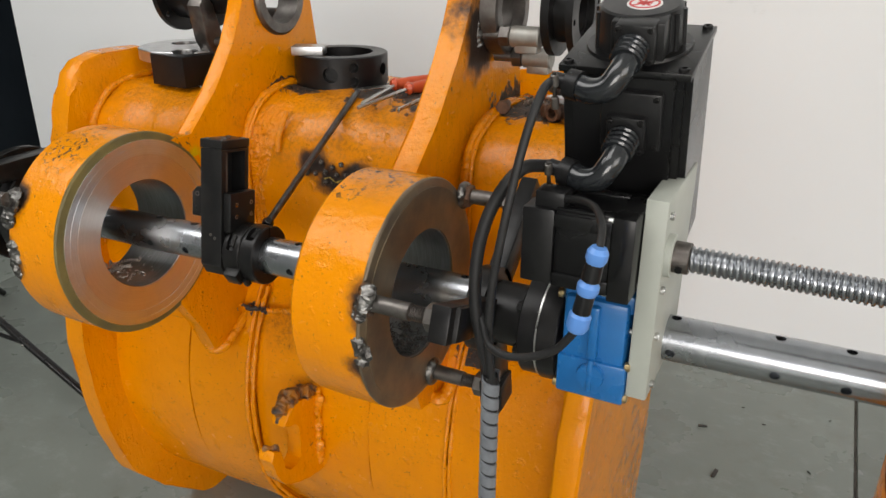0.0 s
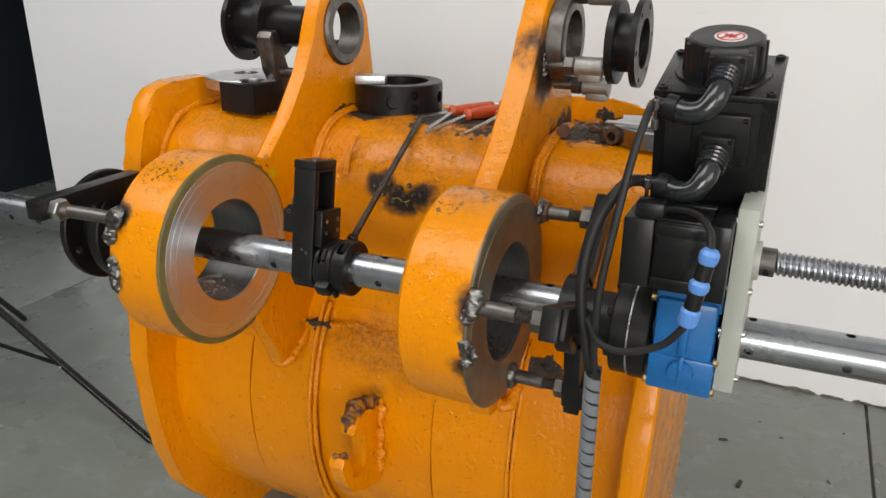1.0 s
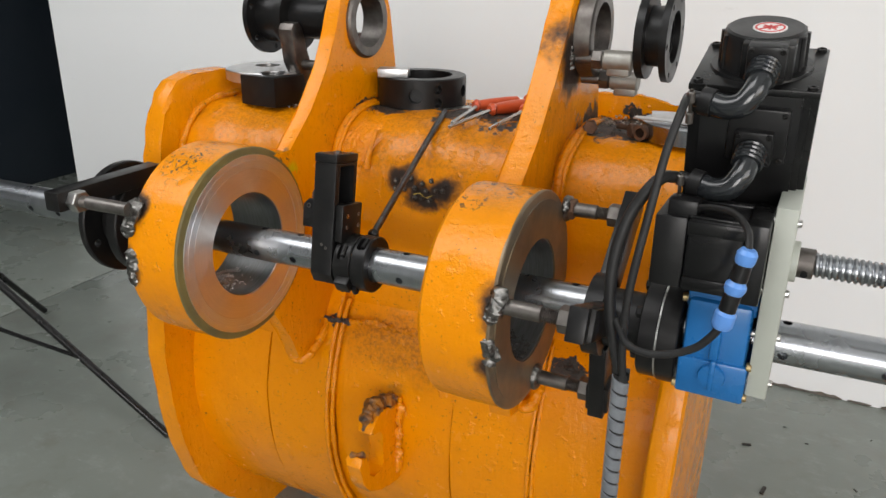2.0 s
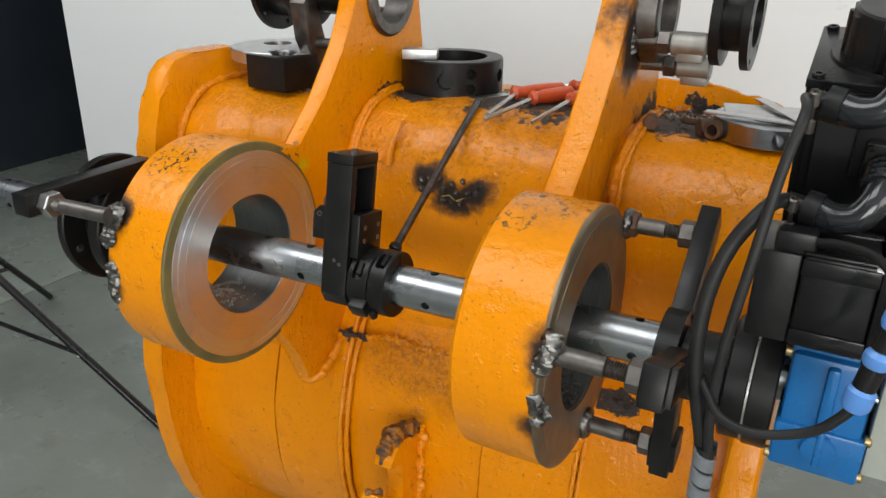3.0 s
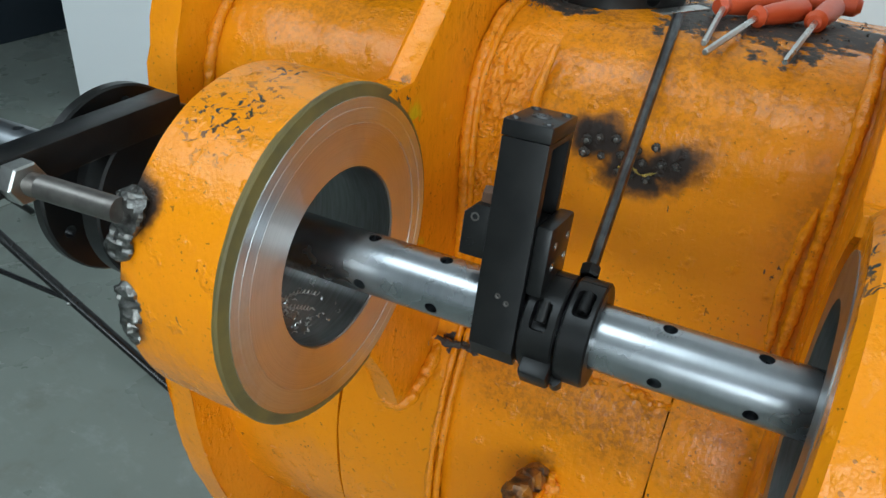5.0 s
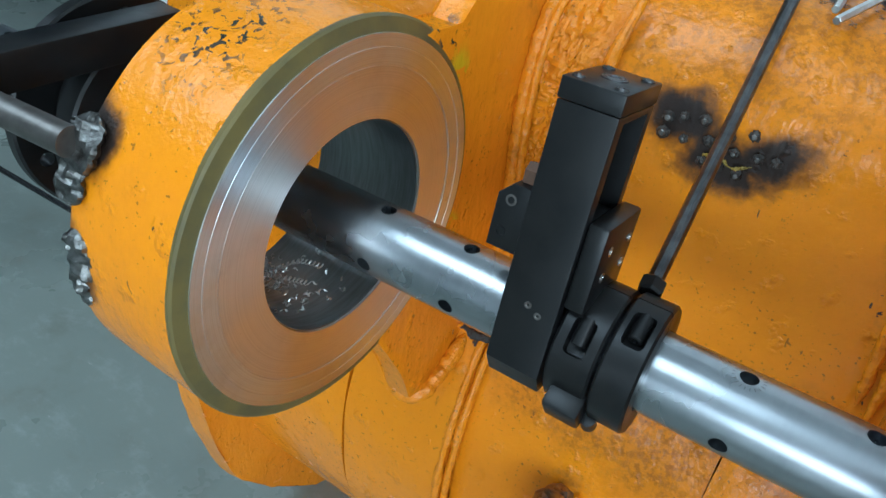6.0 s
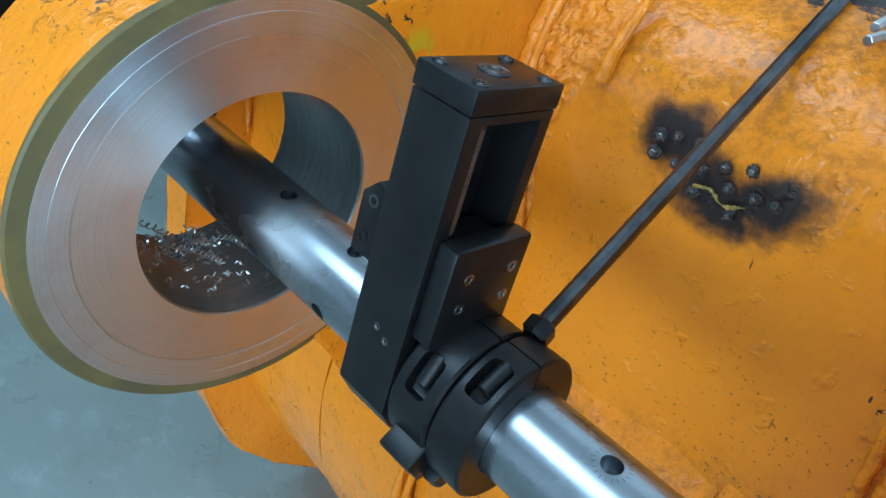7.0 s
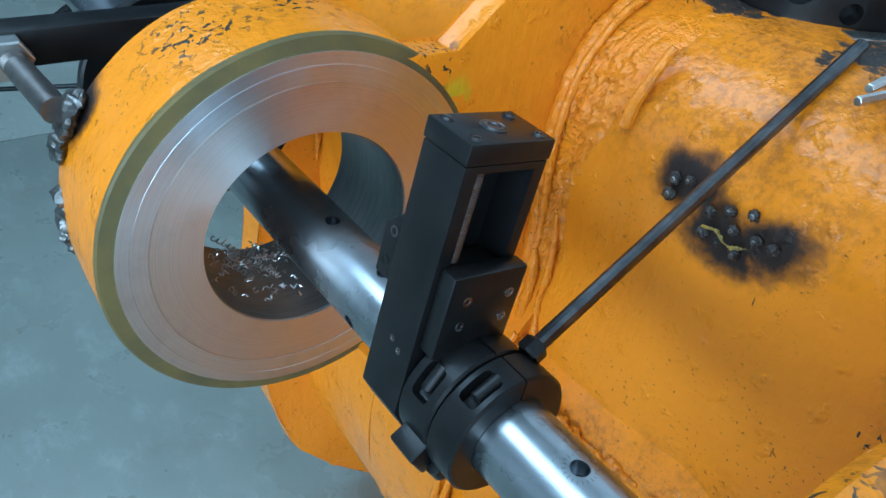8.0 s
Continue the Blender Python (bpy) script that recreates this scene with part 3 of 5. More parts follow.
bar = part("bar_shaft", bm, STEEL, boring_bar)
holes = bmesh.new()
for x in [-1.55, -1.315, -1.078, -0.841, -0.777, -0.604, -0.540, -0.367, -0.303, -0.130, -0.066, 0.107, 0.171, 0.352, 0.455, 0.52]:
    rod(holes, (x, 0, BZ + 0.012), (x, 0, BZ + 0.04), 0.0052, 20)
    rod(holes, (x, -0.012, BZ - 0.003), (x, -0.04, BZ - 0.010), 0.0052, 20)
cut(bar, [holes])
# the bar stands two degrees askew to the bosses
SKEW = Matrix.Translation((-0.40, 0, 0)) @ Matrix.Rotation(radians(2.0), 4, "Z") @ Matrix.Translation((0.40, 0, 0))
boring_bar.matrix_world = SKEW



def screw(bm, at, axis, r=0.003, length=0.004):
    """A socket-head screw: a short cylinder with a hollow hexagon."""
    lathe(bm, [(-0.002, 0), (-0.002, r), (length * 0.8, r), (length, r * 0.85), (length, r * 0.5), (length * 0.4, r * 0.5), (length * 0.4, 0)], at, axis, 12)


def ring_of(n, r, start=0.0):
    return [(r * math.cos(radians(start) + 2 * math.pi * k / n), r * math.sin(radians(start) + 2 * math.pi * k / n)) for k in range(n)]


# welds, hook and scars on the bucket
for name, points, r, seed in (
    ("ear_weld", [(-0.400, 0.20, 0.60), (-0.398, 0.225, 0.66), (-0.396, 0.228, 0.76), (-0.396, 0.222, 0.86), (-0.396, 0.236, 0.93), (-0.394, 0.275, 0.975), (-0.394, 0.34, 0.990), (-0.396, 0.43, 0.985)], 0.0065, 5),
    ("ear_weld", [(-0.455, 0.24, 0.62), (-0.457, 0.226, 0.80), (-0.457, 0.235, 0.93), (-0.457, 0.30, 0.985), (-0.457, 0.42, 0.985)], 0.006, 6),
    ("ear_weld", [(0.006, 0.226, 0.64), (0.008, 0.226, 0.80), (0.008, 0.232, 0.93), (0.010, 0.275, 0.975), (0.010, 0.35, 0.990), (0.006, 0.45, 0.985)], 0.0062, 7),
    ("ear_weld", [(-0.050, 0.226, 0.70), (-0.050, 0.235, 0.93), (-0.050, 0.30, 0.985), (-0.050, 0.42, 0.985)], 0.0055, 8),
    ("toe_weld", [(-0.440, 0.135, 0.590), (-0.425, 0.120, 0.572), (-0.405, 0.125, 0.570), (-0.396, 0.155, 0.590), (-0.394, 0.190, 0.620)], 0.0075, 9),
    ("toe_weld", [(-0.02, 0.15, 0.585), (0.01, 0.15, 0.58), (0.02, 0.18, 0.61)], 0.009, 10),
    ("side_weld", [(-0.690, 0.158, 0.70), (-0.690, 0.160, 0.86), (-0.690, 0.192, 0.945), (-0.690, 0.26, 0.985), (-0.690, 0.42, 0.990)], 0.006, 11),
):
    bm = bmesh.new()
    weld_bead(bm, points, r, seed, 0.16, 0.010)
    part(name, bm, PAINTED_WELD, bucket)
    if name == "ear_weld" and seed in (5, 7):
        # a second pass beside the first
        bm = bmesh.new()
        weld_bead(bm, [(x + 0.008, y - 0.002, z) for x, y, z in points[1:]], r * 0.55, seed + 40, 0.16, 0.010)
        part(name, bm, PAINTED_WELD, bucket)

# built-up weld metal, painted over, between the ear and the front
bm = bmesh.new()
nu, nv = 60, 110
grid = []
for i in range(nu + 1):
    col = []
    for j in range(nv + 1):
        u, w = i / nu, j / nv
        z = 0.715 + 0.262 * w
        x = -0.402 + 0.078 * (0.30 + 0.70 * w) * u + 0.006 * noise.noise(Vector((0.0, 3.0, z * 28))) * u
        y = 0.228 if z < 0.885 else 0.33 - math.sqrt(max(0.0, 0.0104 - (z - 0.885) ** 2))
        edge = min(1.0, 3.0 * (1 - u) + 0.05, 6 * w, 8 * (1 - w))
        q = Vector((x * 95 + 1.5 * noise.noise(Vector((x * 40, 5.0, z * 40))), 0, z * 62))
        h = (abs(noise.noise(q)) * 0.9 + 0.5 * abs(noise.noise(q * 2.3)) + 0.25 * noise.noise(q * 5)) * (0.45 + 0.55 * w)
        col.append(bm.verts.new((x, y + 0.004 - edge * (0.004 + 0.011 * h), z)))
    grid.append(col)
for i in range(nu):
    for j in range(nv):
        bm.faces.new((grid[i][j], grid[i + 1][j], grid[i + 1][j + 1], grid[i][j + 1]))
part("weld_build_up", bm, PAINTED_WELD, bucket, "lumpy painted-over weld metal")
for k, (points, r) in enumerate((
        ([(-0.372, 0.2255, 0.80), (-0.366, 0.226, 0.74), (-0.370, 0.226, 0.70), (-0.362, 0.224, 0.65)], 0.0034),
        ([(-0.388, 0.223, 0.76), (-0.383, 0.224, 0.72), (-0.387, 0.224, 0.68), (-0.378, 0.217, 0.635)], 0.0050),
        ([(-0.060, 0.226, 0.88), (-0.066, 0.226, 0.80), (-0.061, 0.226, 0.72)], 0.0045))):
    bm = bmesh.new()
    weld_bead(bm, points, r, 70 + k, 0.22, 0.02)
    part("paint_run", bm, PAINTED_WELD, bucket)
bm = bmesh.new()
tube(bm, [(-0.322, 0.250, 0.968), (-0.326, 0.240, 0.945), (-0.329, 0.232, 0.925), (-0.331, 0.230, 0.905)], lambda s: 0.0035 + 0.003 * s, 10, 6)
part("paint_run", bm, PAINTED_WELD, bucket)

nuggets = [(-0.271, 0.892), (-0.272, 0.879), (-0.259, 0.897), (-0.255, 0.879), (-0.243, 0.899), (-0.236, 0.884), (-0.222, 0.893), (-0.215, 0.882), (-0.205, 0.900), (-0.236, 0.867), (-0.208, 0.866), (-0.222, 0.868), (-0.197, 0.884), (-0.184, 0.886)]
rnd = random.Random(2)
for x, z in nuggets:
    bm = bmesh.new()
    made = bmesh.ops.create_icosphere(bm, subdivisions=3, radius=1.0)["verts"]
    r = rnd.uniform(0.0034, 0.0050)
    for v in made:
        d = v.co.copy()
        v.co = Vector((x, 0.2255, z)) + Vector((d.x * r, d.y * 0.0034, d.z * r)) * (1 + 0.4 * noise.noise(d * 2.4 + Vector((x * 900, z * 700, 0))))
    nug = part("weld_nugget", bm, CHAR, bucket, "charred weld nugget")
    bm = bmesh.new()
    lathe(bm, [(0.0, 0), (0.0, r * 0.55), (0.0008, r * 0.40), (0.0011, 0)], (x, 0.2226, z), (0, -1, 0), 10)
    part("crater", bm, WELD, nug)
bm = bmesh.new()
weld_bead(bm, [(-0.236, 0.221, 0.874), (-0.224, 0.220, 0.878), (-0.212, 0.221, 0.872), (-0.198, 0.221, 0.878)], 0.0012, 17, 0.5, 0.0025)
rough_up(bm, 0.0016, 260.0, 6)
part("yellow_scar", bm, metal("yellow_olive_paint", (0.30, 0.20, 0.02), (0.06, 0.06, 0.02), 0.5, 80, None, 0.5, 0.0), bucket, "yellow-olive paint remnant")

# the hook is a flame-cut plate that stands on edge on the drum and opens towards the front
HOOK = [(0.215, 0.500), (0.153, 0.510), (0.110, 0.524), (0.086, 0.516), (0.071, 0.498), (0.082, 0.490), (0.106, 0.485), (0.109, 0.452), (0.105, 0.412), (0.084, 0.407), (0.066, 0.414), (0.060, 0.430), (0.060, 0.459), (0.041, 0.468), (0.033, 0.454), (0.045, 0.412), (0.064, 0.387), (0.111, 0.362), (0.143, 0.353), (0.215, 0.350)]
bm = bmesh.new()
prism(bm, dense(HOOK + HOOK[:1], 0.008)[:-1], -0.262, -0.234, "x", 0.003)
rough_up(bm, 0.0022, 60.0, 21)
hook = part("lifting_hook", bm, ORANGE, bucket, "flame-cut orange lifting hook")
for k, (points, r, material) in enumerate((
        ([(-0.250, HOOK[4][0] + 0.004, HOOK[4][1] + 0.004), (-0.251, HOOK[3][0] - 0.002, HOOK[3][1] + 0.002), (-0.250, HOOK[2][0], HOOK[2][1] + 0.003), (-0.248, HOOK[1][0], HOOK[1][1] + 0.003), (-0.244, HOOK[0][0], HOOK[0][1] + 0.002)], 0.0125, HOOK_CRUST),
        ([(-0.230, 0.160, 0.520), (-0.229, 0.155, 0.48), (-0.229, 0.152, 0.44), (-0.230, 0.152, 0.40), (-0.233, 0.157, 0.365)], 0.0065, PAINTED_WELD),
        ([(-0.258, HOOK[13][0] + 0.002, HOOK[13][1] + 0.001), (-0.249, HOOK[13][0] + 0.004, HOOK[13][1] + 0.002), (-0.241, HOOK[12][0], HOOK[12][1])], 0.0050, HOOK_CRUST))):
    bm = bmesh.new()
    weld_bead(bm, points, r, 31 + k, 0.35, 0.006)
    rough_up(bm, 0.005, 85.0, 4 + k)
    part("hook_weld", bm, material, hook, "charred lumpy weld" if material is HOOK_CRUST else "")
for points, r, seed in (([(-0.40, 0.178, 0.632), (-0.36, 0.186, 0.628), (-0.31, 0.196, 0.632), (-0.25, 0.205, 0.626), (-0.20, 0.210, 0.630)], 0.0048, 61),
                        ([(-0.19, 0.210, 0.632), (-0.14, 0.212, 0.626), (-0.09, 0.214, 0.630), (-0.045, 0.214, 0.628)], 0.0052, 62),
                        ([(0.012, 0.214, 0.630), (0.06, 0.212, 0.627), (0.11, 0.214, 0.631), (0.17, 0.214, 0.628)], 0.005, 63)):
    bm = bmesh.new()
    weld_bead(bm, points, r, seed, 0.6, 0.009)
    rough_up(bm, 0.004, 120.0, seed)
    part("crusted_weld", bm, ORANGE, bucket, "rough painted-over weld crust")
# torn lip of sheet along the back of the top
lip = [(-0.035, 0.93), (-0.035, 1.016), (-0.01, 1.020), (0.03, 1.018), (0.055, 1.021), (0.075, 1.013), (0.10, 1.012), (0.115, 1.002), (0.13, 1.008), (0.155, 0.997), (0.175, 0.993), (0.20, 0.982), (0.235, 0.965), (0.24, 0.93)]
bm = bmesh.new()
prism(bm, lip, 0.515, 0.527, "y", 0.003)
part("torn_lip", bm, ORANGE, bucket, "torn orange sheet edge")

# ---- clamping spiders on both sides ----

def spider(name, x0, x1, boss_x, block, label):
    """A three-armed bearing plate on the bar, held to a boss by welded studs and nuts."""
    t = thing(name, label, "clamp plate", "clamp plates on the bar")
    b = bmesh.new()
    lathe(b, [(x0, 0.0262), (x0, 0.050), (x1, 0.050), (x1, 0.0262)], (0, 0, BZ), (1, 0, 0), 40, True)
    hub = part("hub_ring", b, BLACK_OXIDE, t)
    out = 1 if x0 > boss_x else -1
    for a, dx, reach in ((40, 0.0, 0.172), (160, 0.014, 0.164), (280, 0.004, 0.150)):
        turn = Matrix.Translation((dx, 0, 0)) @ Matrix.Translation((0, 0, BZ)) @ Matrix.Rotation(radians(a), 4, "X")
        b = bmesh.new()
        # the arm reaches out along its own y axis
        box(b, (x0, 0.040, -0.019), (x1, reach, 0.019), 0.0015, turn)
        arm = part("arm", b, BLACK_OXIDE, t)
        near = x0 if out > 0 else x1
        r = {40: 0.143, 160: 0.134, 280: 0.122}[a]
        if block and a != 40:
            b = bmesh.new()
            box(b, (near - 0.003, r - 0.020, -0.018), (near + out * 0.026, r + 0.018, 0.017), 0.0015, turn)
            part("end_block", b, BLACK_OXIDE, arm)
        def at(x):
            return turn @ Vector((x, r, 0))
        b = bmesh.new()
        hexagon(b, at(near - out * 0.016), at(near), 0.0155)
        part("nut", b, DULL_STEEL if out > 0 else BRIGHT, arm, "steel hexagon nut")
        b = bmesh.new()
        n = 9
        path = [(0, 0.0)]
        start, end = (at(boss_x - out * 0.004 - dx), at(near - out * 0.012))
        ln = (end - start).length
        prof = [(0, 0), (0, 0.0095), (ln * 0.70, 0.0095), (ln * 0.71, 0.0082)]
        for k in range(n):
            s = ln * (0.71 + 0.29 * (k + 0.25) / n)
            prof += [(s, 0.0072), (s + ln * 0.29 / n * 0.5, 0.0085)]
        lathe(b, prof + [(ln, 0)], start, end - start, 20)
        st = part("stud", b, DULL_STEEL, arm, "threaded steel stud welded to the boss")
        b = bmesh.new()
        weld_bead(b, [at(boss_x + out * 0.001 - dx) + 0.012 * Vector((0, math.cos(w), math.sin(w))) for w in [k * math.pi / 4 for k in range(9)]], 0.0055, a, 0.3, 0.005)
        part("stud_weld", b, WELD, st, "bare weld")
        if a == 40 and out > 0:
            b = bmesh.new()
            hexagon(b, at(boss_x + 0.001), at(boss_x + 0.013), 0.0145)
            part("weld_nut", b, RUST, st)
    return t


spider("clamp_spider", 0.134, 0.155, 0.060, True, "black three-armed clamp plate with studs and nuts")
t = thing("clamp_bar", "black flat clamp bar with a studded nut beside the boss", "clamp plate", "clamp plates on the bar")
bm = bmesh.new()
lathe(bm, [(-0.608, 0.0262), (-0.608, 0.082), (-0.606, 0.084), (-0.589, 0.084), (-0.587, 0.082), (-0.587, 0.0262)], (0, 0, BZ), (1, 0, 0), 56, True)
part("hub_plate", bm, BLACK_OXIDE, t)
for lo, hi in (((-0.612, -0.172, 0.900), (-0.584, 0.020, 0.928)),):
    bm = bmesh.new()
    box(bm, lo, hi, 0.0015)
    arm = part("arm", bm, BLACK_OXIDE, t)
    S = Vector((-0.584, -0.146, 0.912))
    bm = bmesh.new()
    hexagon(bm, S, S + Vector((0.016, 0, 0)), 0.0165)
    part("nut", bm, BRIGHT, arm, "zinc-plated hexagon nut")
    prof = [(0, 0), (0, 0.0085)]
    for k in range(8):
        prof += [(0.012 + 0.0018 * k, 0.0082), (0.0129 + 0.0018 * k, 0.0094)]
    prof += [(0.028, 0.0095), (0.094, 0.0095), (0.094, 0)]
    bm = bmesh.new()
    lathe(bm, prof, S, (1, 0.12, -0.03), 24)
    part("stud", bm, DULL_STEEL, arm, "steel stud welded to the boss")
# heavy weld pads that tie the studs to the bosses
for x, places, r, seed in ((0.060, [(-0.130, 0.908), (-0.141, 0.897), (-0.144, 0.880), (-0.144, 0.862)], 0.0095, 3), (0.054, [(-0.138, 0.845), (-0.136, 0.828), (-0.130, 0.808)], 0.0105, 4),
                           (-0.492, [(-0.126, 0.934), (-0.138, 0.916), (-0.144, 0.897), (-0.147, 0.878)], 0.0125, 5), (-0.490, [(-0.147, 0.862), (-0.148, 0.842), (-0.146, 0.822), (-0.141, 0.804)], 0.0115, 6)):
    bm = bmesh.new()
    weld_bead(bm, [(x + 0.004 * math.sin(k * 1.7), y, z) for k, (y, z) in enumerate(places)], r * 0.85, seed * 7, 0.22, 0.006)
    mid = sum((v.co.x for v in bm.verts)) / len(bm.verts)
    for v in bm.verts:  # sunk into the boss, ragged at the rim
        s = Vector((0, v.co.y, v.co.z - BZ))
        n = noise.fractal(v.co * 95.0, 1.0, 2.0, 3)
        rim = 0.1395 if x > 0 else 0.1455
        keep = 0.45 * (s.length - rim) + rim
        s = s.normalized() * (keep + 0.0045 * n)
        v.co = Vector((mid + (v.co.x - mid) * 1.1 + 0.003 * n, s.y, s.z + BZ))
    part("weld_pad", bm, WELD, boss_b if x > 0 else boss_a, "shiny bare weld pad")

# ---- left bearing flange ----
t = thing("bearing_flange", "black flanged bearing housing on the bar", "bearing")
bm = bmesh.new()
lathe(bm, [(-0.609, 0.0262), (-0.609, 0.060), (-0.645, 0.058), (-0.648, 0.0262)], (0, 0, BZ), (1, 0, 0), 48, True)
part("housing", bm, BLACK_OXIDE, t)
bm = bmesh.new()
lathe(bm, [(-0.647, 0.030), (-0.647, 0.089), (-0.649, 0.091), (-0.658, 0.091), (-0.660, 0.089), (-0.660, 0.030)], (0, 0, BZ), (1, 0, 0), 64, True)
disc = part("flange", bm, BLACK_OXIDE, t)
bm = bmesh.new()
for y, z in ring_of(6, 0.074, 20):
    rod(bm, (-0.70, y, BZ + z), (-0.60, y, BZ + z), 0.006, 16)
cut(disc, [bm])

# ---- drive unit ----
drive = thing("boring_drive", "blue gearbox drive with grey end plate and black flanges", "machine drive")
bm = bmesh.new()
lathe(bm, [(0.157, 0.0262), (0.157, 0.036), (0.200, 0.036), (0.202, 0.0262)], (0, 0, BZ), (1, 0, 0), 48, True)
part("spindle_sleeve", bm, BLACK_OXIDE, drive)
for x0, x1, r in ((0.202, 0.2225, 0.059), (0.2240, 0.246, 0.061)):
    bm = bmesh.new()
    lathe(bm, [(x0, 0.0262), (x0, r - 0.0015), (x0 + 0.0015, r), (x1 - 0.0015, r), (x1, r - 0.0015), (x1, 0.0262)], (0, 0, BZ), (1, 0, 0), 56, True)
    fl = part("coupling_flange", bm, BLACK_OXIDE, drive)
    if x0 < 0.21:
        for y, z in ring_of(6, 0.048, 200):
            bm = bmesh.new()
            hexagon(bm, (x0 - 0.007, y, BZ + z), (x0 + 0.001, y, BZ + z), 0.007)
            part("bolt", bm, BLACK_OXIDE, fl)
bm = bmesh.new()
lathe(bm, [(0.2222, 0.050), (0.2222, 0.0597), (0.2244, 0.0597), (0.2244, 0.050)], (0, 0, BZ), (1, 0, 0), 56, True)
part("joint_ring", bm, BRIGHT, drive)

bm = bmesh.new()
box(bm, (0.252, -0.060, 0.800), (0.318, 0.062, 0.905), 0.006)
gear = part("gearbox", bm, BLUE, drive, "glossy blue cast gearbox")
for name, lo, hi in (("base_flange", (0.250, -0.064, 0.794), (0.3215, 0.066, 0.838)), ("top_flange", (0.250, -0.052, 0.892), (0.3215, 0.066, 0.912)), ("casting_rib", (0.281, -0.067, 0.840), (0.291, -0.050, 0.900))):
    bm = bmesh.new()
    box(bm, lo, hi, 0.003)
    part(name, bm, BLUE, gear)
bm = bmesh.new()
lathe(bm, [(0, 0), (0, 0.0135), (0.004, 0.0145), (0.007, 0.0135), (0.008, 0)], (0.287, -0.063, 0.822), (0, -1, 0), 24)
box(bm, (0.284, -0.072, 0.806), (0.290, -0.060, 0.842), 0.002)
part("oil_plug", bm, BLUE, gear)
for x, z in ((0.246, 0.801), (0.246, 0.905), (0.319, 0.801), (0.319, 0.838)):
    bm = bmesh.new()
    rod(bm, (x, -0.058, z), (x + 0.006, -0.058, z), 0.005, 16, 0.001)
    part("bolt", bm, BRASS, gear, "brass-coloured bolt")

bm = bmesh.new()
box(bm, (0.3225, -0.060, 0.805), (0.3435, 0.085, 1.017), 0.0015)
# a scribed joint across the front edge
plate = part("end_plate", bm, GREY_PLATE, drive, "grey-green painted end plate")
for y, z in ((-0.048, 1.000), (-0.050, 0.925), (-0.050, 0.875), (-0.046, 0.818)):
    bm = bmesh.new()
    screw(bm, (0.3435, y, z), (1, 0, 0), 0.004, 0.004)
    screw(bm, (0.3225, y, z), (-1, 0, 0), 0.004, 0.004)
    part("screw", bm, BRIGHT, plate)
bm = bmesh.new()
lathe(bm, [(0.343, 0.0), (0.343, 0.021), (0.349, 0.021), (0.350, 0.020), (0.350, 0.0)], (0, -0.038, 0.957), (1, 0, 0), 32)
part("bearing_cover", bm, GREY_PLATE, plate)
bm = bmesh.new()
lathe(bm, [(0.350, 0.0), (0.350, 0.0155), (0.364, 0.0155), (0.365, 0.0145), (0.365, 0.0)], (0, -0.038, 0.957), (1, 0, 0), 24)
nutp = part("screw_collar", bm, DULL_STEEL, drive)
bm = bmesh.new()
rod(bm, (0.357, -0.050, 0.951), (0.357, -0.0545, 0.950), 0.0035, 12)
part("grub_screw", bm, BLACK_OXIDE, nutp)

# ball screw: a rounded helical groove
bm = bmesh.new()
pitch, length, x0 = 0.0058, 0.40, 0.362
nx, ns = 560, 24
rows = []
for i in range(nx + 1):
    x = i / nx * length
    row = []
    for s in range(ns):
        a = 2 * math.pi * s / ns
        ph = (x / pitch - s / ns) % 1.0
        r = 0.0128 - 0.0020 * max(0.0, math.cos(2 * math.pi * ph) + 0.25)
        row.append(bm.verts.new((x0 + x, -0.038 + r * math.cos(a), 0.957 + r * math.sin(a))))
    rows.append(row)
for a, b in zip(rows, rows[1:]):
    for s in range(ns):
        bm.faces.new((a[s], a[(s + 1) % ns], b[(s + 1) % ns], b[s]))
bm.faces.new(rows[0][::-1])
bm.faces.new(rows[-1])
part("feed_screw", bm, STEEL, drive, "shiny ball screw")

# feed motor, lying along x
feed = thing("feed_servo_motor", "small black servo motor lying along the screw axis", "motor")
MY, MZ = -0.046, 0.962
bm = bmesh.new()
box(bm, (0.245, MY - 0.0395, MZ - 0.0395), (0.300, MY + 0.0395, MZ + 0.0395), 0.004)
mbody = part("motor_body", bm, BLACK_PAINT, feed)
for lo, hi in [((0.245, MY + d - 0.007, MZ + 0.038), (0.300, MY + d + 0.007, MZ + 0.0415)) for d in (-0.030, 0.030)] + [((0.245, MY - 0.0415, MZ + d - 0.007), (0.300, MY - 0.038, MZ + d + 0.007)) for d in (-0.030, 0.030)]:
    bm = bmesh.new()
    box(bm, lo, hi, 0.0015)
    part("corner_rail", bm, BLACK_PAINT, mbody)
bm = bmesh.new()
box(bm, (0.300, MY - 0.042, MZ - 0.042), (0.3215, MY + 0.042, MZ + 0.042), 0.002)
front = part("motor_flange", bm, BLACK_PAINT, feed)
for y, z in ((-0.036, 0.036), (-0.036, -0.036), (0.036, 0.036)):
    bm = bmesh.new()
    screw(bm, (0.300, MY + y, MZ + z), (-1, 0, 0), 0.004, 0.005)
    part("screw", bm, BRIGHT, front)
bm = bmesh.new()
box(bm, (0.212, MY - 0.0385, MZ - 0.0385), (0.2444, MY + 0.0385, MZ + 0.0385), 0.0025)
cap = part("encoder_cap", bm, BLACK_PLASTIC, feed)
bm = bmesh.new()
box(bm, (0.222, MY - 0.034, MZ + 0.036), (0.252, MY - 0.008, MZ + 0.055), 0.003)
part("cable_entry", bm, BLACK_PLASTIC, feed)
bm = bmesh.new()
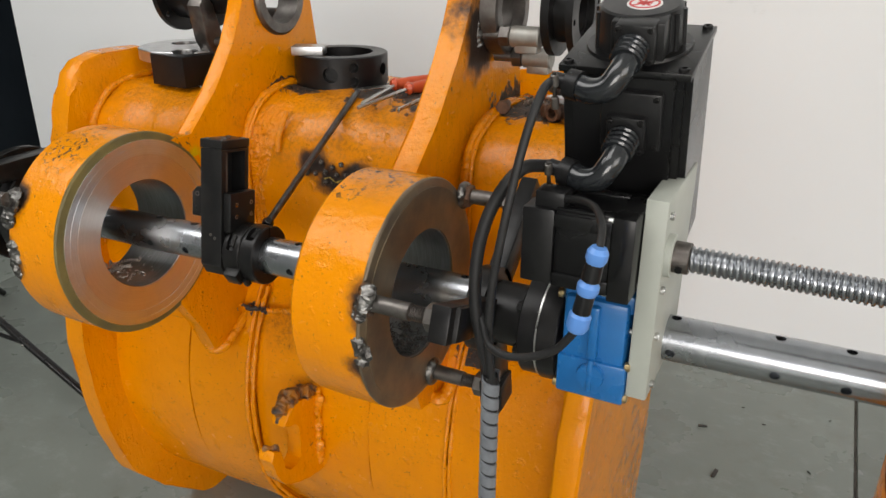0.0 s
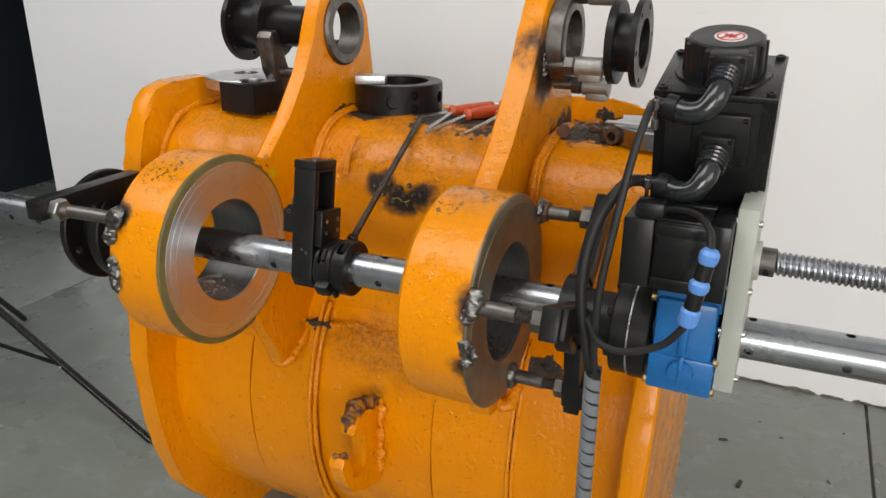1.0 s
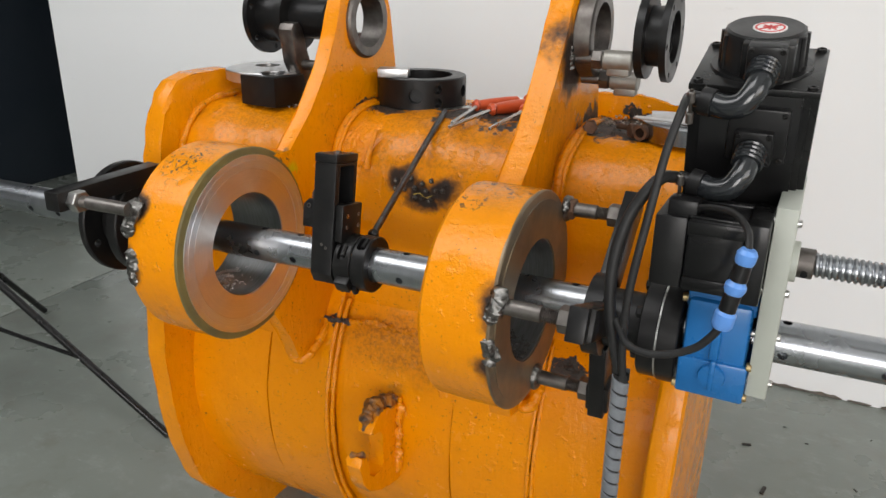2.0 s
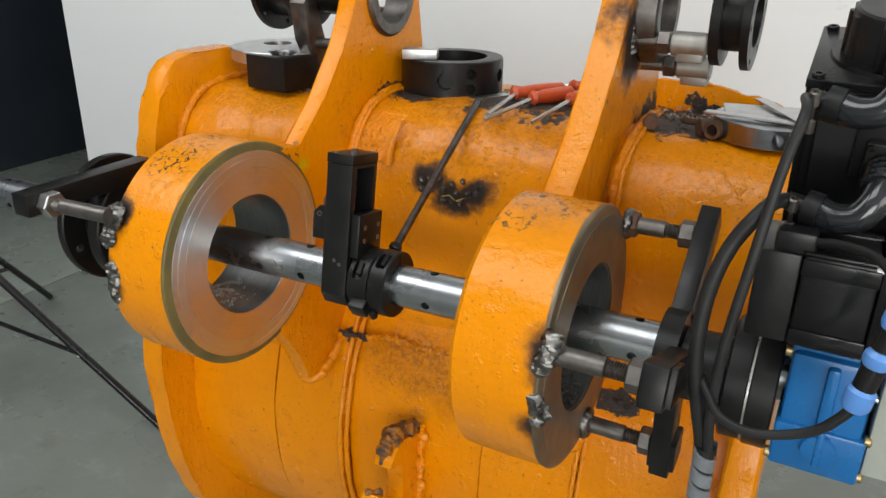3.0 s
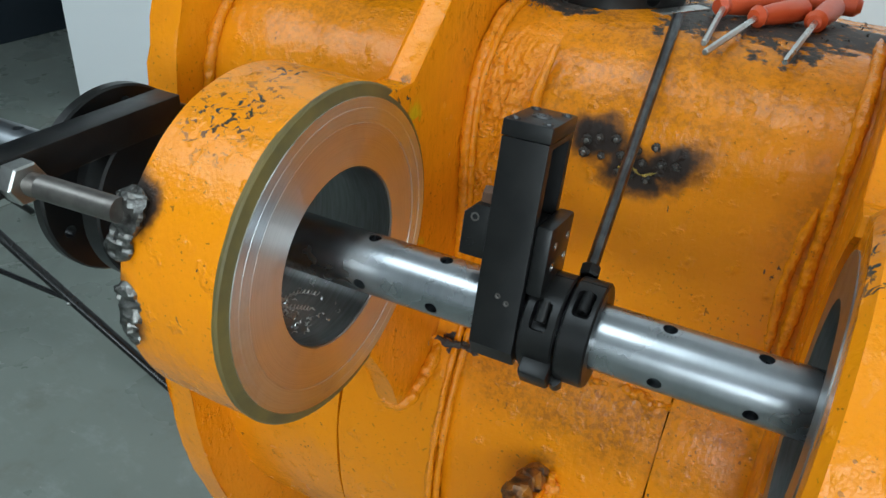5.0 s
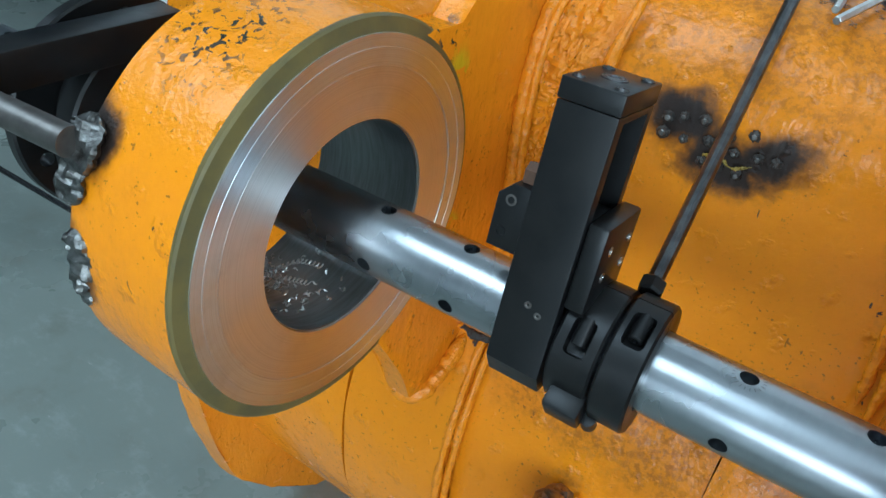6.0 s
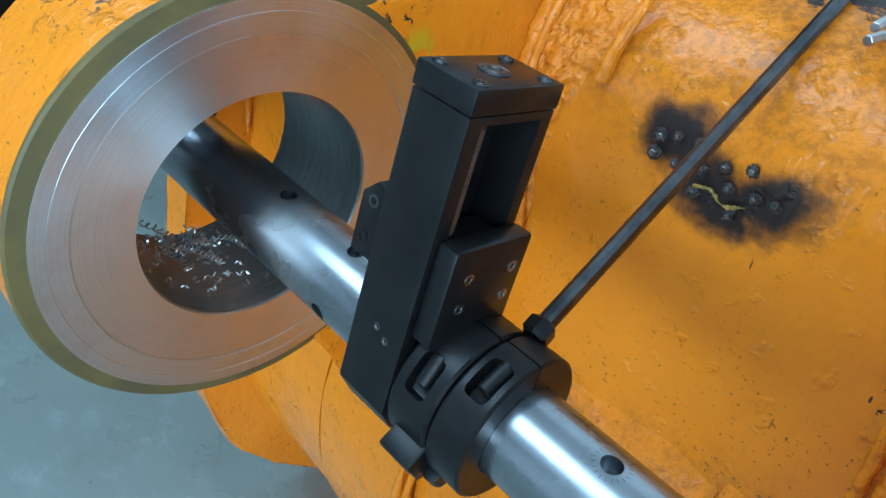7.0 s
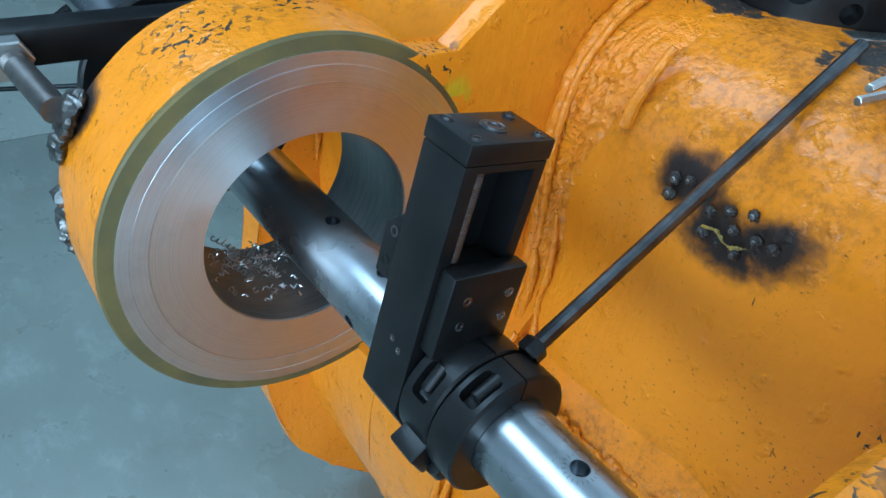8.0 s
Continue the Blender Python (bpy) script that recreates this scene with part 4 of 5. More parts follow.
tube(bm, [(0.250, -0.075, 1.010), (0.268, -0.088, 1.016), (0.290, -0.115, 1.021), (0.305, -0.145, 1.016), (0.309, -0.162, 1.004)], 0.0034, 12)
part("motor_cable", bm, RUBBER, feed)

# in-line connector that hangs in front
con = thing("cable_connector", "black in-line cable connector with light blue rings", "connector")
P0, P1 = Vector((0.3095, -0.165, 1.006)), Vector((0.2965, -0.168, 0.928))
D = P1 - P0
LN = D.length
bm = bmesh.new()
lathe(bm, [(0.012, 0), (0.012, 0.0075), (0.030, 0.0082), (0.031, 0.0068), (0.042, 0.0068), (0.043, 0.0078), (0.062, 0.0078), (LN - 0.008, 0.0070), (LN - 0.008, 0)], P0, D, 24)
part("connector_body", bm, BLACK_PLASTIC, con)
for a, b, r, n in ((0.0, 0.015, 0.0092, 14), (0.031, 0.044, 0.0096, 20), (0.060, LN, 0.0098, 14)):
    bm = bmesh.new()
    lathe(bm, [(a, 0), (a, r * 0.72), (a + 0.004, r), (b - 0.004, r), (b, r * 0.8), (b, 0)], P0, D, n)
    part("coupling_ring", bm, LIGHT_BLUE, con, "light blue plastic ring nut")
bm = bmesh.new()
tube(bm, [P1 - D * 0.03, (0.290, -0.168, 0.918), (0.277, -0.167, 0.902), (0.255, -0.165, 0.889), (0.232, -0.163, 0.883), (0.212, -0.155, 0.884), (0.200, -0.140, 0.890), (0.190, -0.125, 0.897)], 0.0038, 12)
part("connector_cable", bm, RUBBER, con)

# ---- spindle motor, upright ----
motor = thing("spindle_servo_motor", "large black upright servo motor with two elbow connectors", "motor")
SX, SY = 0.2825, 0.035
bm = bmesh.new()
body_line = []
for sx, sy in ((-1, -1), (1, -1), (1, 1), (-1, 1)):
    h, c = 0.0615, 0.014
    pts = [(sx * h, sy * (h - c)), (sx * (h - 0.007), sy * (h - c)), (sx * (h - 0.007), sy * (h - 0.007)), (sx * (h - c), sy * (h - 0.007)), (sx * (h - c), sy * h)]
    body_line += pts if sx * sy > 0 else pts[::-1]
prism(bm, [(SX + x, SY + y) for x, y in body_line], 0.915, 1.1295, "z", 0.001)
part("motor_body", bm, BLACK_PAINT, motor)
bm = bmesh.new()
box(bm, (SX - 0.0619, SY - 0.0619, 1.1296), (SX + 0.0619, SY + 0.0619, 1.137), 0.0012)
top = part("end_flange", bm, BLACK_PAINT, motor)
for x, y in ((-1, -1), (1, -1), (1, 1), (-1, 1)):
    bm = bmesh.new()
    screw(bm, (SX + x * 0.054, SY + y * 0.054, 1.137), (0, 0, 1), 0.005, 0.003)
    part("screw", bm, BLACK_OXIDE, top)
bm = bmesh.new()
lathe(bm, [(1.134, 0), (1.134, 0.052), (1.140, 0.050), (1.140, 0)], (SX, SY, 0), (0, 0, 1), 48)
part("cap_ring", bm, BLACK_PAINT, motor)
bm = bmesh.new()
lathe(bm, [(1.138, 0), (1.138, 0.041), (1.173, 0.040), (1.177, 0.0385), (1.1785, 0.036), (1.1785, 0)], (SX, SY, 0), (0, 0, 1), 48)
capm = part("encoder_cap", bm, BLACK_PLASTIC, motor)
for y, x in ring_of(14, 0.0405, 10):
    if not (x < 0.02 and y < -0.028):
        bm = bmesh.new()
        rod(bm, (SX + x, SY + y, 1.139), (SX + x * 0.98, SY + y * 0.98, 1.174), 0.003, 10)
        part("rib", bm, BLACK_PLASTIC, capm)
bm = bmesh.new()
box(bm, (SX - 0.016, SY - 0.0475, 1.1405), (SX + 0.033, SY - 0.015, 1.1765), 0.002)
part("connector_boss", bm, BLACK_PLASTIC, capm)
bm = bmesh.new()
box(bm, (0.264, SY - 0.071, 1.060), (0.322, SY - 0.0605, 1.119), 0.003)
jbox = part("junction_box", bm, BLACK_PLASTIC, motor)
for x, z in ((0.269, 1.114), (0.317, 1.114), (0.317, 1.065)):
    bm = bmesh.new()
    screw(bm, (x, SY - 0.071, z), (0, -1, 0), 0.0028, 0.0025)
    part("screw", bm, BLACK_OXIDE, jbox)
bm = bmesh.new()
lathe(bm, [(1.1782, 0), (1.1782, 0.0165), (1.1792, 0.0165), (1.1792, 0)], (SX + 0.004, SY - 0.004, 0), (0, 0, 1), 32)
lab = part("warning_label", bm, LABEL_WHITE, capm, "round white label with red bars")
bm = bmesh.new()
lathe(bm, [(1.1791, 0.0125), (1.1791, 0.0145), (1.1796, 0.0145), (1.1796, 0.0125)], (SX + 0.004, SY - 0.004, 0), (0, 0, 1), 32, True)
for a, w in ((40, 0.0125), (-45, 0.009), (0, 0.007), (90, 0.007)):
    box(bm, (-w, -0.0013, 1.1791), (w, 0.0013, 1.1796), 0, pose(SX + 0.004, SY - 0.004, 0, 0, 0, a))
part("label_print", bm, LABEL_RED, lab)


def elbow(z, y0, w):
    """A square flange with a hose elbow that turns down and to the side, and its strap clamp."""
    b = bmesh.new()
    box(b, (0.291 - w, y0 - 0.004, z - 0.002 - w), (0.291 + w, y0 + 0.020, z - 0.002 + w), 0.003)
    seat = part("connector_seat", b, BLACK_PLASTIC, motor)
    for dx, dz in ((0.295 - w, 0.002 - w), (0.287 + w, 0.002 - w), (0.295 - w, w - 0.006), (0.287 + w, w - 0.006)):
        b = bmesh.new()
        screw(b, (dx, y0 - 0.004, z + dz), (0, -1, 0), 0.003, 0.003)
        part("screw", b, BLACK_OXIDE, seat)
    b = bmesh.new()
    c = Vector((0.291, y0 - 0.004, z - 0.002))
    for k in range(4):
        lathe(b, [(0, 0), (0, 0.0140), (0.004, 0.0155), (0.0055, 0.0140), (0.0055, 0)], c + Vector((-0.0005 * k, -0.0055 * k, -0.0018 * k)), (-0.05, -1, -0.3), 28)
    tube(b, [c + Vector((-0.001, -0.018, -0.006)), c + Vector((-0.004, -0.030, -0.014)), c + Vector((-0.013, -0.037, -0.026)), c + Vector((-0.028, -0.036, -0.031)), c + Vector((-0.043, -0.030, -0.030))], 0.0120, 20, 6)
    part("elbow_pipe", b, ELBOW, seat, "glossy black rubber elbow")
    b = bmesh.new()
    e = c + Vector((-0.040, -0.031, -0.030))
    lathe(b, [(0, 0), (0, 0.0140), (0.012, 0.0140), (0.012, 0.008), (0.026, 0.0078), (0.027, 0)], e, (-0.95, 0.2, 0.08), 24)
    part("strain_relief", b, BLACK_PLASTIC, seat)
    for dz in (0.010, -0.012):
        b = bmesh.new()
        rod(b, e + Vector((-0.020, -0.013, dz - 0.006)), e + Vector((-0.020, -0.013, dz + 0.006)), 0.004, 12, 0.001)
        rod(b, e + Vector((-0.020, -0.013, -0.018)), e + Vector((-0.020, -0.013, 0.018)), 0.002, 8)
        part("clamp_screw", b, DULL_STEEL, seat)
    return e + Vector((-0.027, 0.006, 0.002))


gl = Mat("glossy_black_rubber", (0.014, 0.016, 0.018), 0.18, coat=0.3)
gl.bump(gl.noise(25, 3), 0.15, 0.003)
ELBOW = gl.mat
out_a = elbow(1.161, SY - 0.054, 0.0185)
out_b = elbow(1.081, SY - 0.076, 0.0185)
bm = bmesh.new()
box(bm, (0.245, SY - 0.050, 0.846), (0.3215, SY + 0.050, 0.918), 0.003)
part("motor_mount", bm, BLACK_OXIDE, motor)
# the motor leans forward
TIP = Matrix.Translation((-0.002, -0.008, 0)) @ Matrix.Translation((0, 0.031, 1.1785)) @ Matrix.Rotation(radians(14.0), 4, "X") @ Matrix.Translation((0, -0.031, -1.1785))
motor.matrix_world = TIP
out_a, out_b = TIP @ out_a, TIP @ out_b

# ---- cables ----
cables = thing("cable_bundle", "two black motor cables bundled into a grey spiral sleeve", "cable")
bm = bmesh.new()
tube(bm, [out_b, (0.214, -0.098, 1.040), (0.194, -0.112, 1.008), (0.184, -0.122, 0.965), (0.184, -0.128, 0.915), (0.192, -0.128, 0.870), (0.199, -0.126, 0.838), (0.203, -0.127, 0.80)], 0.0062, 16)
part("motor_cable", bm, RUBBER, cables)
bm = bmesh.new()
tube(bm, [out_a, (0.226, -0.085, 1.110), (0.219, -0.105, 1.070), (0.212, -0.125, 1.005), (0.204, -0.135, 0.93), (0.203, -0.135, 0.87), (0.206, -0.132, 0.83), (0.207, -0.130, 0.80)], 0.0042, 14)
part("signal_cable", bm, RUBBER, cables)
bm = bmesh.new()
path = [Vector((0.2035 + 0.012 * s, -0.129 - 0.01 * math.sin(3 * s), 0.835 - 0.83 * s)) for s in [k / 60 for k in range(61)]]
tube(bm, path, 0.0078, 16, 0)
sleeve = part("cable_sleeve", bm, RUBBER, cables)
bm = bmesh.new()
turns, ns = 52, 24
prev = None
for i in range(turns * ns + 1):
    s = i / (turns * ns)
    c = Vector((0.2035 + 0.012 * s, -0.129 - 0.01 * math.sin(3 * s), 0.835 - 0.815 * s))
    a = 2 * math.pi * i / ns
    d = Vector((math.cos(a), math.sin(a), 0))
    ring = [bm.verts.new(c + d * r + Vector((0, 0, h))) for r, h in ((0.0078, 0.0066), (0.0092, 0.0062), (0.0092, -0.0062), (0.0078, -0.0066))]
    if prev:
        for k in range(4):
            bm.faces.new((prev[k], prev[(k + 1) % 4], ring[(k + 1) % 4], ring[k]))
    prev = ring
part("spiral_wrap", bm, GREY_SLEEVE, sleeve, "grey spiral wrap")

# ---- far end of the bar ----
t = thing("bar_steady", "orange steady plate with a dark ring round the bar end", "bar support")
bm = bmesh.new()
lathe(bm, [(0.566, 0.0262), (0.566, 0.036), (0.580, 0.036), (0.580, 0.0262)], (0, 0, BZ), (1, 0, 0), 40, True)
part("steady_ring", bm, RUST, t)
bm = bmesh.new()
lathe(bm, [(0.572, 0.034), (0.572, 0.098), (0.574, 0.100), (0.584, 0.100), (0.586, 0.098), (0.586, 0.034)], (0, 0, BZ), (1, 0, 0), 64, True)
box(bm, (0.572, -0.05, 0.0), (0.586, 0.05, BZ - 0.09), 0.002)
part("steady_plate", bm, ORANGE, t)

# ---- tool holder and clamp on the bar ----
LEAN = Matrix.Translation((0, 0, BZ)) @ Matrix.Rotation(radians(-9.6), 4, "X")
holder = thing("tool_holder", "black boring tool holder clamped upright on the bar", "tool holder")


def on_holder(name, lo, hi, bevel=0.0012, material=BLACK_OXIDE, parent=None, label=""):
    b = bmesh.new()
    box(b, lo, hi, bevel, LEAN)
    return part(name, b, material, parent or holder, label)


b = bmesh.new()
side_line = [(-0.036, -0.018), (-0.026, -0.032), (0.012, -0.032), (0.020, -0.020), (0.020, 0.138), (-0.036, 0.138)]
prism(b, side_line, -0.264, -0.230, "x", 0.001)
for v in b.verts:
    v.co = LEAN @ v.co
back = part("slide_housing", b, BLACK_OXIDE, holder)
b = bmesh.new()
box(b, (-0.252, -0.027, 0.022), (-0.215, 0.012, 0.134), 0, LEAN)
cut(back, [b])
lid = on_holder("top_plate", (-0.2645, -0.0365, 0.1385), (-0.2295, 0.0205, 0.150), 0.001)
for x, y, r in ((-0.2585, -0.029, 0.0037), (-0.2355, -0.029, 0.0037), (-0.2585, 0.013, 0.0037), (-0.2355, 0.013, 0.0037), (-0.247, -0.008, 0.0074)):
    b = bmesh.new()
    lathe(b, [(-0.001, 0), (-0.001, r), (0.0006, r), (0.0008, r * 0.90), (0.0002, r * 0.84), (0.0002, r * 0.76), (0.0010, r * 0.72), (0.0010, r * 0.48), (0.0001, r * 0.44), (0.0001, 0)], LEAN @ Vector((x, y, 0.150)), LEAN.to_3x3() @ Vector((0, 0, 1)), 20)
    part("screw", b, DARK_STEEL, lid)
b = bmesh.new()
prof = [(0, 0)]
for k in range(68):
    prof += [(0.0015 * k, 0.0056), (0.0015 * k + 0.0008, 0.0060)]
lathe(b, prof + [(0.103, 0)], LEAN @ Vector((-0.241, -0.019, 0.036)), LEAN.to_3x3() @ Vector((0, 0, 1)), 16)
part("lead_screw", b, DULL_STEEL, holder, "fine-threaded steel lead screw")
on_holder("slide_block", (-0.2465, -0.026, 0.030), (-0.232, 0.010, 0.078), 0.001)
slide = on_holder("slide_plate", (-0.2295, -0.033, 0.030), (-0.2175, 0.019, 0.082), 0.002)
for y, z in ((-0.020, 0.066), (0.010, 0.066), (-0.020, 0.050), (0.010, 0.050)):
    b = bmesh.new()
    lathe(b, [(-0.001, 0), (-0.001, 0.0030), (0.0004, 0.0030), (0.0004, 0.0017), (-0.0008, 0.0015), (-0.0008, 0)], LEAN @ Vector((-0.2175, y, z)), (1, 0, 0), 16)
    part("screw", b, BRIGHT, slide)
for y, z in ((-0.0285, 0.024), (-0.0215, 0.020)):
    b = bmesh.new()
    lathe(b, [(-0.001, 0), (-0.001, 0.0022), (0.0004, 0.0022), (0.0004, 0.0013), (-0.0006, 0)], LEAN @ Vector((-0.2440 + (y + 0.025), -0.036, z)), LEAN.to_3x3() @ Vector((0, -1, 0)), 12)
    part("screw", b, DULL_STEEL, back)
b = bmesh.new()
prism(b, [(-0.2855, 0.044), (-0.2642, 0.044), (-0.2642, 0.084), (-0.2775, 0.084), (-0.2855, 0.076)], -0.028, 0.002, "y", 0.0012)
for v in b.verts:
    v.co = LEAN @ v.co
cart = part("tool_cartridge", b, BLACK_OXIDE, holder)
for x, z, material in ((-0.2765, 0.0745, DULL_STEEL), (-0.2785, 0.0545, BLACK_PAINT)):
    b = bmesh.new()
    lathe(b, [(-0.001, 0), (-0.001, 0.0034), (0.0004, 0.0034), (0.0004, 0.0021), (-0.0008, 0.0019), (-0.0008, 0)], LEAN @ Vector((x, -0.028, z)), LEAN.to_3x3() @ Vector((0, -1, 0)), 16)
    part("screw", b, material, cart)
b = bmesh.new()
prism(b, [(-0.022, 0.0845), (-0.010, 0.0845), (-0.010, 0.094), (-0.018, 0.096), (-0.022, 0.092)], -0.276, -0.2655, "x", 0.0008)
for v in b.verts:
    v.co = LEAN @ v.co
part("cutting_insert", b, RUST, cart, "brown cutting insert")

collar = thing("clamp_collar", "black split clamp collar with socket screws on the bar", "collar")
for x0, x1, r in ((-0.228, -0.2015, 0.0385), (-0.1995, -0.1775, 0.0400)):
    b = bmesh.new()
    lathe(b, [(x0, 0.0254), (x0, r - 0.0015), (x0 + 0.0015, r), (x1 - 0.0015, r), (x1, r - 0.0015), (x1, 0.0254)], (0, 0, BZ), (1, 0, 0), 64, True)
    ob = part("collar_half", b, BLACK_OXIDE, collar)
    slots = bmesh.new()
    xm = (x0 + x1) / 2
    # slanted pockets for the clamp screws, and the split
    for a in (142 if x0 < -0.21 else 116, 320):
        m = Matrix.Translation((xm, 0, BZ)) @ Matrix.Rotation(radians(a), 4, "X")
        box(slots, (-0.0065, 0.030, -0.011), (0.0065, 0.055, 0.011), 0.003, m)
    m = Matrix.Translation((xm, 0, BZ)) @ Matrix.Rotation(radians(84), 4, "X")
    box(slots, (-0.03, 0.020, -0.0006), (0.03, 0.06, 0.0006), 0, m)
    cut(ob, [slots])
    for a in (142 if x0 < -0.21 else 116, 320):
        m = Matrix.Translation((xm, 0, BZ)) @ Matrix.Rotation(radians(a), 4, "X")
        b = bmesh.new()
        lathe(b, [(-0.010, 0), (-0.010, 0.0042), (0.006, 0.0042), (0.0065, 0.0036), (0.0065, 0.0020), (0.003, 0.0018), (0.003, 0)], m @ Vector((0, 0.0345, -0.002)), m.to_3x3() @ Vector((0, 0, 1)), 18)
        part("clamp_screw", b, BLACK_OXIDE, ob)
m = Matrix.Translation((0, 0, BZ)) @ Matrix.Rotation(radians(212), 4, "X")
b = bmesh.new()
box(b, (-0.222, 0.033, -0.011), (-0.200, 0.049, 0.009), 0.002, m)
lug = part("clamp_lug", b, BLACK_OXIDE, collar)
for x in (-0.217, -0.197):
    b = bmesh.new()
    lathe(b, [(-0.006, 0), (-0.006, 0.0048), (0.005, 0.0048), (0.0055, 0.0042), (0.0055, 0.0024), (0.002, 0.0022), (0.002, 0)], m @ Vector((x, 0.041, 0.010)), m.to_3x3() @ Vector((0, 0, 1)), 18)
    part("clamp_screw", b, BLACK_OXIDE, lug)

# engraved scale round one cross hole
for k in range(-6, 9):
    a = k * math.pi / 10 - math.pi / 2
    x, w = -0.130 + 0.0082 * math.cos(a), 0.0082 * math.sin(a)
    b = bmesh.new()
    box(b, (-0.0010, -0.00014, 0.0249), (0.0010, 0.00014, 0.02508), 0, Matrix.Translation((x, 0, BZ)) @ Matrix.Rotation(-w / 0.025, 4, "X") @ Matrix.Rotation(a, 4, "Z"))
    part("scale_tick", b, DULL_STEEL, bar)

# rod that steadies the collar
rodt = thing("stay_rod", "thin dark steel rod from the collar to the bucket top", "rod")
A, B = Vector((-0.1985, 0.030, 0.868)), Vector((-0.228, 0.318, 0.997))
bm = bmesh.new()
tube(bm, [A, A.lerp(B, 0.5), B], 0.0050, 12, 8)
part("rod_shaft", bm, DARK_STEEL, rodt)
bm = bmesh.new()
hexagon(bm, A, A + (B - A).normalized() * 0.010, 0.0080)
part("lock_nut", bm, BLACK_OXIDE, rodt)

# ---- flanged units on the upper eyes ----
unit = thing("eye_flange_unit", "black flanged bearing unit beside the upper eye", "bearing", "bearing units on the eyes")
E0 = (0, EYE_Y, EYE_Z)
for name, prof in (("outer_flange", [(-0.622, 0.035), (-0.622, 0.068), (-0.612, 0.068), (-0.612, 0.035)]), ("barrel", [(-0.613, 0.030), (-0.613, 0.046), (-0.560, 0.046), (-0.560, 0.030)]),
                   ("inner_flange", [(-0.561, 0.032), (-0.561, 0.060), (-0.545, 0.060), (-0.545, 0.032)]), ("hub_sleeve", [(-0.546, 0.028), (-0.546, 0.036), (-0.470, 0.036), (-0.470, 0.028)])):
    b = bmesh.new()
    lathe(b, prof, E0, (1, 0, 0), 48, True)
    ob = part(name, b, BLACK_OXIDE, unit)
    if name == "outer_flange":
        holes = bmesh.new()
        for y, z in ring_of(6, 0.057, 40):
            rod(holes, (-0.64, EYE_Y + y, EYE_Z + z), (-0.60, EYE_Y + y, EYE_Z + z), 0.005, 14)
        cut(ob, [holes])
b = bmesh.new()
prism(b, [(0.285, 1.118), (0.292, 1.128), (0.308, 1.130), (0.318, 1.120), (0.330, 1.075), (0.350, 1.030), (0.318, 1.020), (0.295, 1.060)], -0.545, -0.515, "x", 0.003)
lug = part("clamp_lug", b, DULL_STEEL, unit, "grey forged lug")
b = bmesh.new()
rod(b, (-0.52, 0.318, 1.055), (-0.445, 0.318, 1.055), 0.009, 20)
part("stud", b, DULL_STEEL, unit)
b = bmesh.new()
rod(b, (-0.55, 0.402, 1.10), (-0.445, 0.402, 1.10), 0.009, 20)
part("stud", b, DULL_STEEL, unit)

unit = thing("eye_flange_unit", "black flanged bearing unit on zinc couplings beside the upper eye", "bearing", "bearing units on the eyes")
for name, prof in (("inner_flange", [(0.086, 0.034), (0.086, 0.063), (0.098, 0.063), (0.098, 0.034)]), ("barrel", [(0.097, 0.030), (0.097, 0.044), (0.124, 0.044), (0.124, 0.030)]), ("outer_flange", [(0.123, 0.038), (0.123, 0.066), (0.133, 0.066), (0.133, 0.038)])):
    b = bmesh.new()
    lathe(b, prof, E0, (1, 0, 0), 48, True)
    ob = part(name, b, BLACK_OXIDE, unit)
    if name == "outer_flange":
        holes = bmesh.new()
        for y, z in ring_of(6, 0.056, 10):
            rod(holes, (0.11, EYE_Y + y, EYE_Z + z), (0.15, EYE_Y + y, EYE_Z + z), 0.0045, 14)
        cut(ob, [holes])
for y, z, x0 in ((0.300, 1.102, 0.0), (0.352, 1.066, 0.0), (0.352, 1.203, 0.0)):
    b = bmesh.new()
    rod(b, (x0 - 0.006, y, z), (0.05, y, z), 0.0085, 20)
    ob = part("stud", b, DULL_STEEL, unit)
    b = bmesh.new()
    hexagon(b, (0.026, y, z), (0.042, y, z), 0.0150)
    part("nut", b, DULL_STEEL, ob)
    b = bmesh.new()
    rod(b, (0.043, y, z), (0.086, y, z), 0.0150, 24, 0.002)
    if z < 1.15:
        box(b, (0.050, y - 0.010, z - 0.022), (0.084, y + 0.012, z), 0.003)
    part("coupling", b, ZINC, ob, "zinc-plated coupling block")
bm = bmesh.new()
weld_bead(bm, [(-0.012, 0.292, 1.122), (-0.008, 0.290, 1.108), (-0.005, 0.291, 1.095), (-0.004, 0.294, 1.084)], 0.0085, 44, 0.4, 0.005)
part("stud_weld", bm, WELD, ear_b, "shiny bare weld")
bm = bmesh.new()
lathe(bm, [(0.0, 0.046), (0.0, 0.068), (0.022, 0.066), (0.024, 0.062), (0.024, 0.046)], E0, (1, 0, 0), 48, True)
part("extended_bush", bm, DULL_STEEL, ear_b, "dark worn steel bush")

# ---- loose things on top of the bucket ----
SEAT = TOP + 0.001
chuck = thing("bearing_block", "black steel block under a round grey machined plate", "steel block")
bm = bmesh.new()
prism(bm, [(-0.609, 0.251), (-0.575, 0.247), (-0.526, 0.242), (-0.512, 0.302), (-0.535, 0.400), (-0.615, 0.410), (-0.628, 0.330)], SEAT, 1.0385, "z", 0.001)
block = part("block", bm, BLACK_OXIDE, chuck)
bm = bmesh.new()
lathe(bm, [(1.021, 0), (1.021, 0.088), (1.0225, 0.090), (1.0395, 0.090), (1.041, 0.0885), (1.041, 0)], (-0.606, 0.345, 0), (0, 0, 1), 56)
disc = part("round_plate", bm, ALUMINIUM, chuck, "grey machined round plate")
